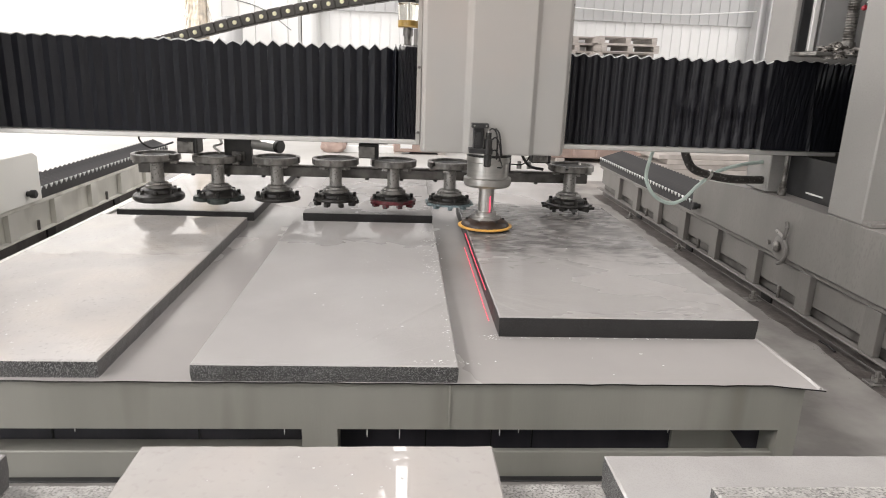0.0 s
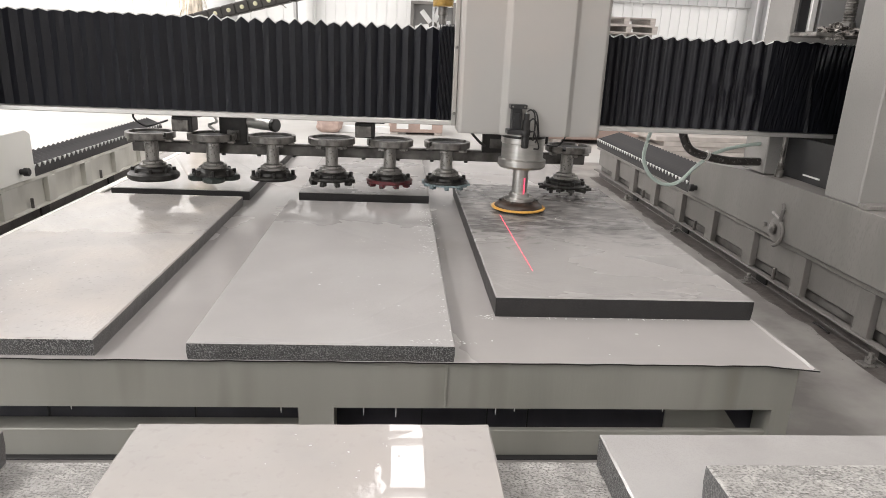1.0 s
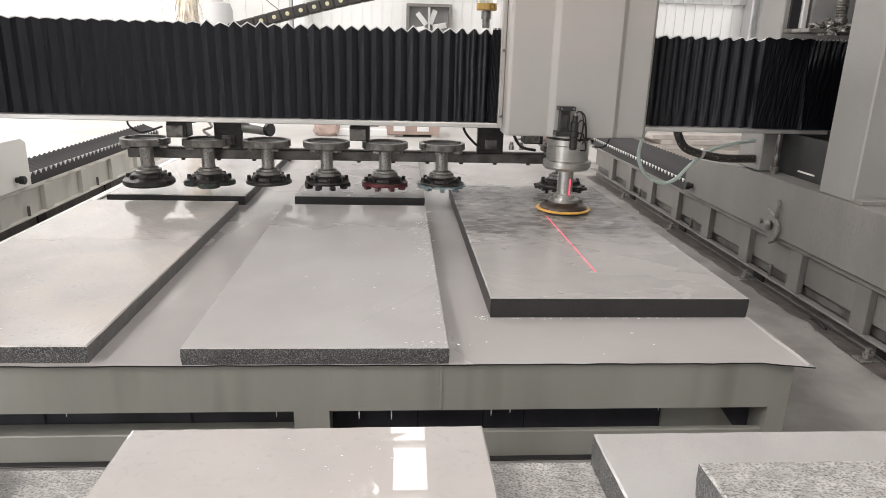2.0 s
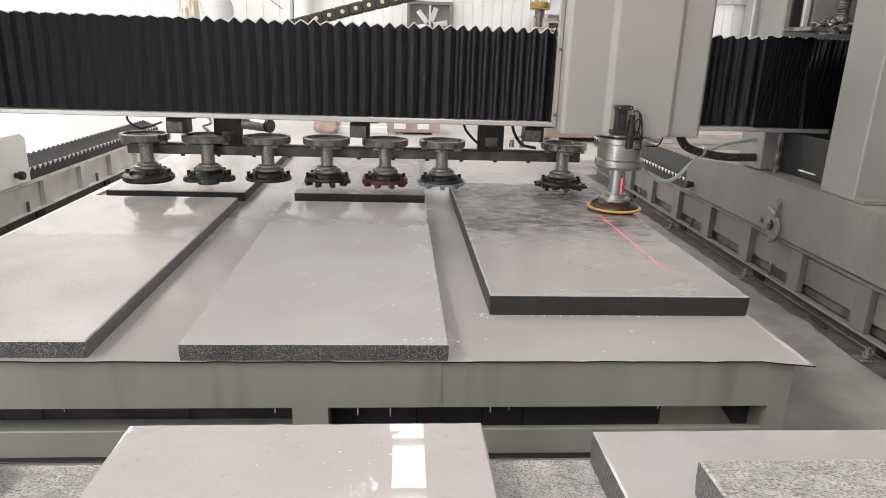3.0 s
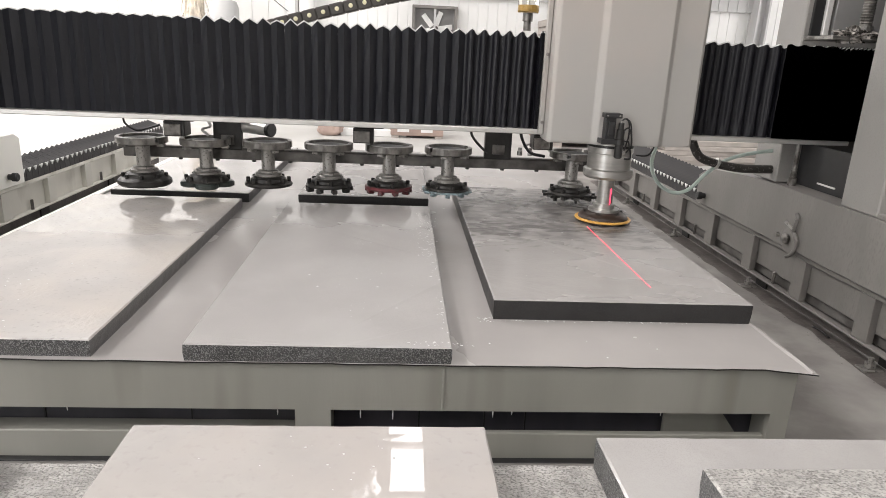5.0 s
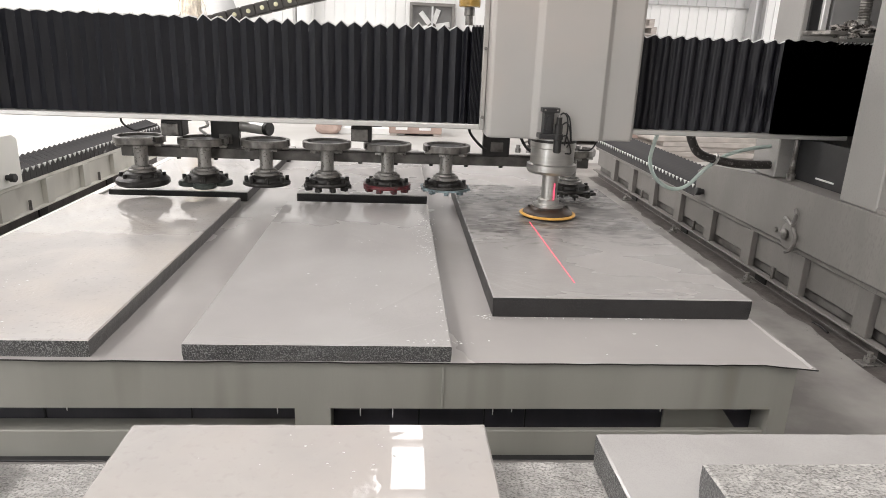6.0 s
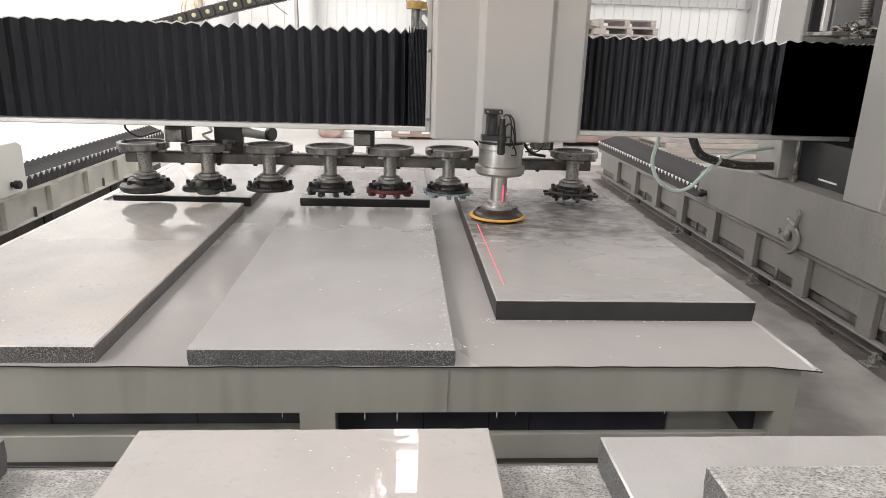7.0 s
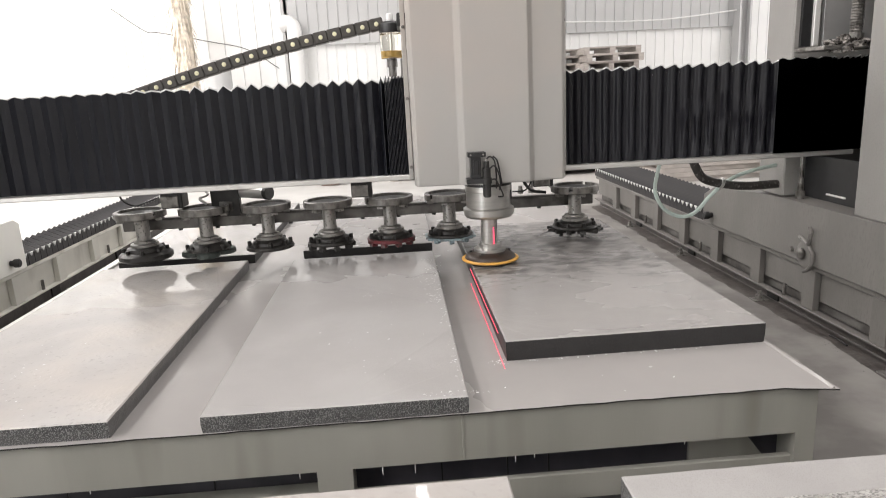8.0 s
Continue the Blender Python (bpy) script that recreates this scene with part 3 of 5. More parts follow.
# ---- side bases ----
def side_base(x, inward, label, paint, z0, first, pitch):
    """A welded base beam along y: web, foot flange, ribs, anchor bolts; its face is at x, looking inward (+1: towards +x)."""
    b = thing("machine_base", label, "machine base", "machine bases")
    s = inward

    def span(d0, d1):
        return min(x - s * d0, x - s * d1), max(x - s * d0, x - s * d1)
    part("web", rbox(bm_new(), *span(0.035, 0.30), 0.8, 6.2, 0.455 if s < 0 else z0, 0.60, 0.003), paint, b)
    if s < 0:
        part("lower_web", rbox(bm_new(), *span(0.065, 0.29), 0.8, 6.2, z0, 0.4545, 0.003), GRIME, b, "grimy recessed lower web")
    # dark box filling the void under the foot, in place of its shade
    part("gap_shade", rbox(bm_new(), *span(0.05, 0.30), 0.8, 6.2, PAD_Z, z0 - 0.001), SLUDGE_SHADE, b, "dark fill for the shaded gap under the base")
    part("top_flange", rbox(bm_new(), *span(0.004, 0.32), 0.8, 6.2, 0.60, 0.623, 0.003), paint, b)
    part("foot_flange", rbox(bm_new(), *span(-0.006, 0.033), 0.8, 6.2, z0 + 0.005, z0 + 0.014, 0.002), paint, b)
    rib = mesh_of("rib", rbox(bm_new(), -0.016, 0.016, -0.045, 0.045, z0 + 0.014, 0.601, 0.002), paint)
    y = first
    while y < 6.1:
        ob = new("rib", rib)
        ob.parent, ob.matrix_basis = b, pose(x - s * 0.018, y, 0)
        y += pitch
    jack = mesh_of("jack_bolt", lathe(bm_new(), [(0.009, z0 + 0.014), (0.009, z0 + 0.07), (0.006, z0 + 0.074)], 10), STEEL)
    for y in (1.17, 2.11, 3.05, 3.99, 4.93):
        ob = new("jack_bolt", jack)
        ob.parent, ob.matrix_basis = b, pose(x - s * 0.018, y, 0)
    foot = mesh_of("levelling_foot", rbox(bm_new(), -0.06, 0.06, -0.05, 0.05, 0.0, z0 - PAD_Z, 0.002), DARK_STEEL)
    bolt = bm_new()
    rbox(bolt, -0.04, 0.04, -0.03, 0.03, 0.0, 0.008, 0.002)
    lathe(bolt, [(0.010, 0.008), (0.010, 0.05)], 10)
    lathe(bolt, [(0.021, 0.01), (0.021, 0.03)], 6)
    bme = mesh_of("anchor_bolt", bolt, STEEL_PALE)
    for y in (1.3, 2.24, 3.19, 4.17, 5.15):
        for name, me, dx in (("levelling_foot", foot, -0.1), ("anchor_bolt", bme, 0.03)):
            ob = new(name, me)
            ob.parent, ob.matrix_basis = b, pose(x + s * dx, y, PAD_Z)
    return b


side_base(1.81, -1, "dusty grey painted welded base beam with ribs", BASE_PAINT, 0.398, 0.98, 0.4655)
side_base(-2.2, 1, "cream welded base beam with ribs, its paint lightened for the light on it", CREAM_DUSTY, 0.43, 0.726, 0.498)

# ---- gantry bridge ----
MOVED = []      # things that move with the bridge: object and its pose at no shift
gantry = thing("gantry_bridge", "grey painted gantry bridge with twin columns on sliding end carriages", "gantry")
MOVED.append((gantry, Matrix()))
part("beam", rbox(bm_new(), -2.75, 2.4, 3.185, 3.258, 1.14, 1.50, 0.004), BASE_PAINT, gantry)
strip = part("bottom_strip", rbox(bm_new(), -2.6, 2.03, 3.112, 3.258, 1.112, 1.134, 0.003), ALU, gantry, "pale aluminium strip under the bellows")


def end_carriage(x0, x1, face, tag, paint=BASE_PAINT, end=4.07):
    """The long box that slides on a base; its profile runs along y."""
    if face > 0:
        prof = [(1.2, 0.632), (end, 0.632), (end, 0.80), (3.95, 0.858), (3.5, 0.893), (3.2, 0.905), (1.2, 0.905)]
    else:
        prof = [(1.2, 0.632), (end, 0.632), (end, 0.885), (end - 0.05, 0.912), (1.2, 0.912)]
    bm = bm_new()
    prism(bm, prof, x0, x1, Matrix(((0, 0, 1, 0), (1, 0, 0, 0), (0, 1, 0, 0), (0, 0, 0, 1))))
    bmesh.ops.bevel(bm, geom=list(bm.edges), offset=0.004, segments=1, affect="EDGES")
    box = part("end_carriage", bm, paint, gantry, tag)
    s = 1 if face > (x0 + x1) / 2 else -1
    bm = lathe(bm_new(), [(0.016, 0), (0.016, 0.02), (0.024, 0.022), (0.024, 0.045), (0.018, 0.05)], 14, Matrix.Translation((face, end - (0.115 if s < 0 else 0.15), 0.69)) @ pose(0, 0, 0, 0, 90 * s, 0))
    part("knob", bm, BLACK, box, smooth=True)
    return box


right_box = end_carriage(1.785, 2.45, 1.785, "grey end carriage sliding on the base")
left_box = end_carriage(-2.85, -2.175, -2.175, "cream end carriage sliding on the base, its paint lightened for the light on it", CREAM, 3.985)
# latch on the right end carriage: a round plate, a curved lever and its pin
bm = lathe(bm_new(), [(0.062, 0), (0.062, 0.003), (0.060, 0.004)], 28, Matrix.Translation((1.785, 3.03, 0.675)) @ pose(0, 0, 0, 0, -90, 0))
latch = part("latch_plate", bm, BASE_PAINT, right_box, smooth=True)
bm = bm_new()
tube(bm, curve([(1.762, 2.975, 0.813), (1.758, 2.958, 0.79), (1.758, 2.965, 0.75), (1.762, 2.975, 0.728), (1.764, 2.945, 0.695), (1.764, 2.945, 0.655), (1.766, 2.97, 0.62), (1.772, 3.01, 0.60)], 8), 0.009, 8)
part("lever_handle", bm, GRIME, right_box, "curved dusty lever handle", smooth=True)
part("pin", tube(bm_new(), [(1.764, 3.05, 0.756), (1.764, 2.985, 0.738)], 0.008, 8), STEEL_PALE, right_box, smooth=True)
part("cap", lathe(bm_new(), [(0.026, 0), (0.026, 0.012), (0.012, 0.02)], 14, Matrix.Translation((1.776, 3.04, 0.678)) @ pose(0, 0, 0, 0, -90, 0)), STEEL, right_box, smooth=True)
part("bolt", lathe(bm_new(), [(0.012, 0), (0.012, 0.014)], 6, Matrix.Translation((1.786, 3.128, 0.677)) @ pose(0, 0, 0, 0, -90, 0)), STEEL, right_box)

for s, xa, xb in ((1, 1.80, 2.45), (-1, -2.85, -2.20)):
    col = part("front_column", rbox(bm_new(), xa, xb, 2.53, 2.755, 0.905, 3.3, 0.006), COLUMN_PAINT, gantry)
    part("foot", rbox(bm_new(), xa, xb, 2.47, 2.53, 0.905, 0.925, 0.003), BASE_PAINT, col)
    part("rear_column", rbox(bm_new(), xa, xb, 3.267, 3.49, 0.905, 3.3, 0.006), COLUMN_PAINT, gantry)
    xo = xb - 0.04 if s > 0 else xa
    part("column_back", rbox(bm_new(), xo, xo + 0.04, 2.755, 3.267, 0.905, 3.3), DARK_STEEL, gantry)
    part("column_cap", rbox(bm_new(), xa, xb, 2.53, 3.49, 3.3, 3.34), COLUMN_PAINT, gantry)

    def across(d0, d1):
        return (xa + d0, xa + d1) if s > 0 else (xb - d1, xb - d0)
    part("seal_strip", rbox(bm_new(), *across(0.026, 0.072), 3.25, 3.266, 1.6, 3.25), BLACK, gantry)
    part("guide_rail", rbox(bm_new(), *across(0.074, 0.102), 3.235, 3.266, 1.6, 3.25, 0.003), RAIL_WHITE, gantry, "pale ground guide rail")
    part("slide_plate", rbox(bm_new(), *across(0.125, 0.42), 3.245, 3.266, 1.6, 3.25, 0.003), DARK_GREY, gantry, "dark grey slide plate")
    cx = 1.925 if s > 0 else -2.325
    bm = bm_new()
    lathe(bm, [(0.022 + 0.0045 * (k % 2), 1.62 + 0.0058 * k) for k in range(270)], 14, Matrix.Translation((cx, 3.02, 0)))
    part("lead_screw", bm, STEEL, gantry, "greasy steel lead screw", smooth=False)
    bm = bm_new()
    rbox(bm, cx - 0.17, cx + 0.12, 2.97, 3.18, 1.572, 1.59, 0.003)
    lathe(bm, [(0.05, 1.59), (0.05, 1.605), (0.033, 1.608), (0.033, 1.635)], 16, Matrix.Translation((cx, 3.02, 0)))
    part("nut_plate", bm, STEEL, gantry, "greasy steel nut plate")
    bm = bm_new()
    bmesh.ops.create_icosphere(bm, subdivisions=4, radius=1.0)
    for v in bm.verts:
        d = 1 + 0.8 * noise.noise(v.co * 2.3) + 0.5 * noise.noise(v.co * 6.0)
        v.co = Vector((cx - 0.05 + 0.085 * v.co.x * d, 3.0 + 0.04 * v.co.y * d, 1.593 + 0.028 * v.co.z * d))
    part("grease", bm, GREASE, gantry, "lump of dirty whitish grease")
    bm = bm_new()
    lathe(bm, [(0.010, 0.98), (0.010, 1.11)], 12, Matrix.Translation((1.84 if s > 0 else -2.24, 3.19, 0)))
    lathe(bm, [(0.02, 0.906), (0.02, 0.94), (0.014, 0.945), (0.014, 0.98)], 12, Matrix.Translation((1.84 if s > 0 else -2.24, 3.19, 0)))
    part("stop_pin", bm, STEEL, gantry, smooth=True)
    part("inner_panel", rbox(bm_new(), *across(0.10, 0.112), 2.758, 3.262, 0.906, 1.105), BLACK, gantry, "black panel between the columns")

# cable end with a red tip beside the lead screw
bm = tube(bm_new(), curve([(1.90, 2.90, 1.775), (1.95, 2.88, 1.80), (2.0, 2.86, 1.80), (2.06, 2.84, 1.86)], 8), 0.018, 10)
plug = part("cable_plug", bm, BLACK, gantry, "black cable plug with a red tip", smooth=True)
part("collar", tube(bm_new(), [(1.905, 2.898, 1.777), (1.915, 2.894, 1.783)], 0.0205, 12), ALU, plug)
part("tip", lathe(bm_new(), [(0.006, 0.0), (0.011, 0.004), (0.011, 0.015), (0.006, 0.02)], 14, Matrix.Translation((1.90, 2.90, 1.775)) @ pose(0, 0, 0, 0, -115, 0)), RED_TIP, plug, "red plastic tip", smooth=True)

# pale bar painted where daylight leaks in beside the dark panel
part("daylight_slit", rbox(bm_new(), 1.893, 1.899, 2.95, 3.08, 0.936, 0.943), RAIL_WHITE, gantry, "pale strip standing in for a slit of daylight")
# hoses below the bridge
bm = tube(bm_new(), curve([(1.36, 3.30, 1.12), (1.375, 3.30, 1.07), (1.42, 3.3, 1.01), (1.52, 3.3, 0.978), (1.64, 3.3, 0.962), (1.80, 3.32, 0.96)], 12), 0.021, 12)
hose = part("black_hose", bm, HOSE, gantry, "thick black rubber hose", smooth=True)
part("clamp", tube(bm_new(), [(1.50, 3.3, 0.985), (1.512, 3.3, 0.981)], 0.028, 14), ALU, hose)
bm = tube(bm_new(), curve([(1.20, 3.28, 1.12), (1.186, 3.29, 1.06), (1.18, 3.3, 0.96), (1.225, 3.3, 0.875), (1.31, 3.3, 0.83), (1.386, 3.3, 0.85), (1.46, 3.3, 0.93), (1.56, 3.31, 1.0), (1.68, 3.32, 1.035), (1.80, 3.34, 1.05)], 12), 0.0095, 10)
part("clear_hose", bm, HOSE_CLEAR, gantry, "clear greenish plastic water hose", smooth=True)

bm = bm_new()
rng = random.Random(3)
cols, pleat_x = 56, 1.875
grid = []
for r in range(10):
    row = []
    for c in range(cols + 1):
        x = 1.645 + 0.405 * c / cols
        fold = abs((x - pleat_x) / 0.026 % 1.0 - 0.5) * 2 if x > pleat_x else 0.0
        crease = max(0.0, 1 - abs(x - 1.85 - 0.035 * (1 - r / 9)) / 0.012) * (1 - r / 9)
        y = 3.106 - 0.016 * fold * max(0.0, (r - 5.5) / 3.5) - 0.012 * crease + rng.uniform(-0.0012, 0.0012)
        top = (0.012 * fold - 0.014) if x > pleat_x else 0.004 * math.sin(c * 0.7)
        row.append(bm.verts.new((x, y, 1.136 + 0.411 * r / 9 + (top if r == 9 else 0))))
    grid.append(row)
for r in range(9):
    for c in range(cols):
        bm.faces.new((grid[r][c], grid[r][c + 1], grid[r + 1][c + 1], grid[r + 1][c]))
bmesh.ops.solidify(bm, geom=list(bm.faces), thickness=0.003)
bm.faces.ensure_lookup_table()
for f in bm.faces:
    f.material_index = 1 if min(v.co.z for v in f.verts) > 1.515 and min(v.co.x for v in f.verts) > pleat_x else 0
part("fabric_flap", bm, (FOLD, FOLD_EDGE), gantry, "flat black fabric flap over the bellows' end")

# ---- bellows of the bridge ----
PANEL, VALLEY = 0.034, 3.160


def panel_mesh(name, left, right, seed, cloth=None, swell=0.0, crumple=0.0):
    """One fold panel from the valley or the ridge; the top edge rises to the ridge."""
    rng = random.Random(seed)
    bm = bm_new()
    n = 22 if crumple else 9
    steps = [q / 6 for q in range(7)] if swell else [0.0, 0.5, 1.0]
    m = len(steps) - 1
    front, rear = [], []
    for y, rows in ((0.0, front), (0.0016, rear)):
        for k in range(n + 1):
            z = k / n
            row = []
            jog = rng.uniform(-0.0016, 0.0016) if 0 < k < n else 0
            for u in steps:
                top = left + (right - left) * u
                zz = 1.134 + (top - 1.134) * z
                fold = noise.noise(Vector((u * 1.3 + z * 2.6, u * 0.9 - z * 3.4, seed * 3.7)))
                dent = crumple * (0.35 - abs(fold)) * (0.4 + 0.6 * math.sin(math.pi * u)) * math.sin(math.pi * min(1.0, z * 1.1))
                row.append(bm.verts.new((PANEL * u, y + dent + jog * (0.25 + 0.75 * math.sin(math.pi * u)) + swell * math.sin(2 * math.pi * u), zz)))
            rows.append(row)
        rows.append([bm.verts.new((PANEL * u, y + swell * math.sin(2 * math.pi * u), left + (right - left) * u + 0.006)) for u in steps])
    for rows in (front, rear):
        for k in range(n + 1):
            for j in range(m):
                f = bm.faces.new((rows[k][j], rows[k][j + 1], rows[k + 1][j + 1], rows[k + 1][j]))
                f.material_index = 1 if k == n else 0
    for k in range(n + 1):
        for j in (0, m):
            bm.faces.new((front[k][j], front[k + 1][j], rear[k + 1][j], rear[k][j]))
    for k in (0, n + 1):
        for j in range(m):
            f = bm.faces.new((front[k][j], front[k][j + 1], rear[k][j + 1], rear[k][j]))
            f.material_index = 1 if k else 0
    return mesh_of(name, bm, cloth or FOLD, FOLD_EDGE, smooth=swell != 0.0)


LOW_TOPS = ((1.536, 1.543), (1.534, 1.545), (1.537, 1.542), (1.535, 1.546))
TOPS = ((1.529, 1.546), (1.525, 1.550), (1.530, 1.543), (1.526, 1.552))
RISE = [panel_mesh("fold_panel", *TOPS[s], s) for s in range(4)]
RISE_LOW = [panel_mesh("fold_panel", *LOW_TOPS[s], s + 40) for s in range(4)]
FALL_LOW = [panel_mesh("fold_panel", *LOW_TOPS[s][::-1], s + 44) for s in range(4)]
RISE_R = [panel_mesh("fold_panel", 1.532, 1.546, s, FOLD_CREASED, 0.0034) for s in range(10, 14)]
FALL_R = [panel_mesh("fold_panel", 1.546, 1.532, s, FOLD_CREASED, -0.0034) for s in range(14, 18)]
RISE_C = [panel_mesh("fold_panel", 1.530, 1.546, s, FOLD_CREASED, 0.0034, 0.012) for s in range(30, 34)]
FALL_C = [panel_mesh("fold_panel", 1.546, 1.530, s, FOLD_CREASED, -0.0034, 0.012) for s in range(34, 38)]
RISE_END = [panel_mesh("fold_panel", 1.526, 1.550, s, FOLD_CREASED, 0.003) for s in range(20, 24)]
FALL_END = [panel_mesh("fold_panel", 1.550, 1.526, s, FOLD_CREASED, -0.003) for s in range(24, 28)]
FALL = [panel_mesh("fold_panel", *TOPS[s - 4][::-1], s) for s in range(4, 8)]


def bellows(label, count, meshes, end_meshes=None, ends=9, slack=()):
    b = thing("bellows", label, "bellows", "bridge bellows")
    MOVED.append((b, Matrix()))
    folds = []
    for i in range(count):
        pair = []
        for kind in (end_meshes if end_meshes and i >= count - ends else slack if slack and i < 21 else meshes):
            ob = new("fold_panel", kind[(i * 7) % 4])
            ob.parent = b
            pair.append(ob)
        folds.append(pair)
    return folds


LEFT_N, LEFT_X, LEFT_P, LEFT_B = 50, -2.25, 0.055, 0.0062
RIGHT_N, RIGHT_X, RIGHT_P, RIGHT_B = 26, 2.12, 0.061, 0.02
left_folds = bellows("black pleated fabric bellows on the bridge", LEFT_N, (RISE, FALL), (RISE_END, FALL_END), slack=(RISE_LOW, FALL_LOW))
right_folds = bellows("black creased pleated bellows on the bridge", RIGHT_N, (RISE_R, FALL_R), (RISE_C, FALL_C), 17)


def fold_start(side, i, spindle):
    """Where fold i of a bellows begins, and its width."""
    if side < 0:
        xe = spindle - 0.345
        f = lambda k: min(LEFT_X + k * LEFT_P + 0.0125 * (min(k, 34) - min(k, 34) ** 2 / 68), xe - (LEFT_N - k) * LEFT_B)
    else:
        xe = spindle + 0.328
        f = lambda k: max(min(xe + k * RIGHT_P, RIGHT_X - (RIGHT_N - k) * RIGHT_B), xe + k * 0.004)
    return f(i), max(0.003, f(i + 1) - f(i))


# ---- way covers on the bases ----
def way_cover(xa, xb, inner):
    w = thing("way_cover", "dark pleated way cover on the machine base", "way cover", "way covers")
    pleats = []
    bm = bm_new()
    hw = 0.031
    s = 1 if inner > (xa + xb) / 2 else -1
    ridge, outer = inner - s * 0.008, inner - s * (0.2 if s < 0 else 0.12)
    top = 0.13 if s < 0 else 0.112
    lo = [bm.verts.new((x, y, z)) for y in (-hw, hw) for x, z in ((inner, 0.0), (inner, 0.058), (ridge, 0.064), (outer, top), (outer, 0.0))]
    mid = [bm.verts.new((x, 0, z)) for x, z in ((inner, 0.07), (ridge, 0.076), (outer, top + 0.012))]
    a, b = lo[:5], lo[5:]
    for q in ((a[0], a[1], mid[0], b[1], b[0]), (a[1], a[2], mid[1], mid[0]), (b[2], b[1], mid[0], mid[1]), (a[2], a[3], mid[2], mid[1]),
              (b[3], b[2], mid[1], mid[2]), (a[3], a[4], b[4], b[3], mid[2]), (a[4], a[0], b[0], b[4]), (a[0], a[4], a[3], a[2], a[1]), (b[0], b[1], b[2], b[3], b[4])):
        bm.faces.new(q)
    n0 = len(bm.faces)
    a, b = sorted((inner, inner + s * 0.005))
    prism(bm, [(-0.02, 0.072), (0.0, 0.048), (0.02, 0.072)], a, b, Matrix(((0, 0, 1, 0), (1, 0, 0, 0), (0, 1, 0, 0), (0, 0, 0, 1))))
    bm.faces.ensure_lookup_table()
    for f in bm.faces[n0:]:
        f.material_index = 1
    me = mesh_of("pleat", bm, WAY, FOLD_EDGE)
    for i in range(36):
        ob = new("pleat", me)
        ob.parent = w
        pleats.append(ob)
    return pleats


WAYS = way_cover(1.815, 2.12, 1.815) + way_cover(-2.52, -2.205, -2.205)

# ---- carriage with the spindle ----
carriage = thing("carriage", "light grey sheet-metal carriage housing with polishing spindle", "machine head")
plan = [(-0.325, 0.03), (-0.325, -0.11), (-0.31, -0.125), (-0.135, -0.130), (-0.112, -0.153), (0.162, -0.153), (0.185, -0.130), (0.31, -0.125), (0.325, -0.11), (0.325, 0.03)]
bm = prism(bm_new(), plan, 1.092, 2.7)
bmesh.ops.bevel(bm, geom=[e for e in bm.edges if abs(e.verts[0].co.z - e.verts[1].co.z) > 0.5], offset=0.003, segments=1, affect="EDGES")
bmesh.ops.bevel(bm, geom=[e for e in bm.edges if max(v.co.z for v in e.verts) < 1.1], offset=0.006, segments=2, affect="EDGES")
part("housing", bm, COVER, carriage)
for s in (-1, 1):
    flange = part("side_flange", rbox(bm_new(), min(s * 0.327, s * 0.347), max(s * 0.327, s * 0.347), -0.04, -0.01, 1.115, 2.2, 0.002), COVER, carriage)
    for z in (1.17, 1.46, 1.75):
        part("bolt", lathe(bm_new(), [(0.007, 0), (0.007, 0.006), (0.004, 0.009)], 8, Matrix.Translation((s * 0.337, -0.04, z)) @ pose(0, 0, 0, 90, 0, 0)), STEEL, flange)
body = part("spindle_body", lathe(bm_new(), [(0.094, 1.10), (0.094, 1.073), (0.103, 1.069), (0.103, 1.045), (0.099, 1.041), (0.099, 0.972), (0.113, 0.967), (0.113, 0.940), (0.104, 0.928), (0.05, 0.920)], 40), STEEL_SHINY, carriage, smooth=True)
part("top_ring", lathe(bm_new(), [(0.08, 1.07), (0.104, 1.07), (0.104, 1.08), (0.08, 1.08)], 32), DARK_STEEL, body)
part("spindle_neck", lathe(bm_new(), [(0.037, 0.93), (0.037, 0.806), (0.05, 0.802), (0.05, 0.784), (0.072, 0.780), (0.072, 0.766)], 28), STEEL_SHINY, carriage, smooth=True)
disc = part("polishing_disc", lathe(bm_new(), [(0.07, 0.769), (0.096, 0.760), (0.112, 0.747), (0.116, 0.738), (0.116, 0.722)], 36), BROWN, carriage, "dark brown polishing disc", smooth=True)
bm = bm_new()
lathe(bm, [(0.110, 0.737), (0.124, 0.738), (0.130, 0.735), (0.130, 0.731), (0.125, 0.727), (0.110, 0.727)], 44)
part("rim", bm, YELLOW, disc, "orange-yellow resin rim", smooth=True)
for k in range(6):
    a = k * math.pi / 3
    part("screw", lathe(bm_new(), [(0.007, 0.758), (0.007, 0.771)], 6, Matrix.Translation((0.088 * math.cos(a), 0.088 * math.sin(a), 0))), DARK_STEEL, disc)
bm = bm_new()
rbox(bm, -0.106, -0.032, -0.215, -0.165, 1.214, 1.233, 0.002)
rbox(bm, -0.094, -0.052, -0.20, -0.153, 1.124, 1.215, 0.002)
rbox(bm, -0.084, -0.062, -0.21, -0.199, 1.14, 1.20, 0.002)
rbox(bm, -0.114, -0.04, -0.22, -0.155, 1.105, 1.125, 0.002)
sensor = part("sensor_bracket", bm, BLACK, carriage, "black I-shaped sensor bracket")
for x in (-0.095, -0.043):
    part("screw", lathe(bm_new(), [(0.004, 0), (0.004, 0.003)], 8, Matrix.Translation((x, -0.2155, 1.224)) @ pose(0, 0, 0, 90, 0, 0)), STEEL_PALE, sensor)
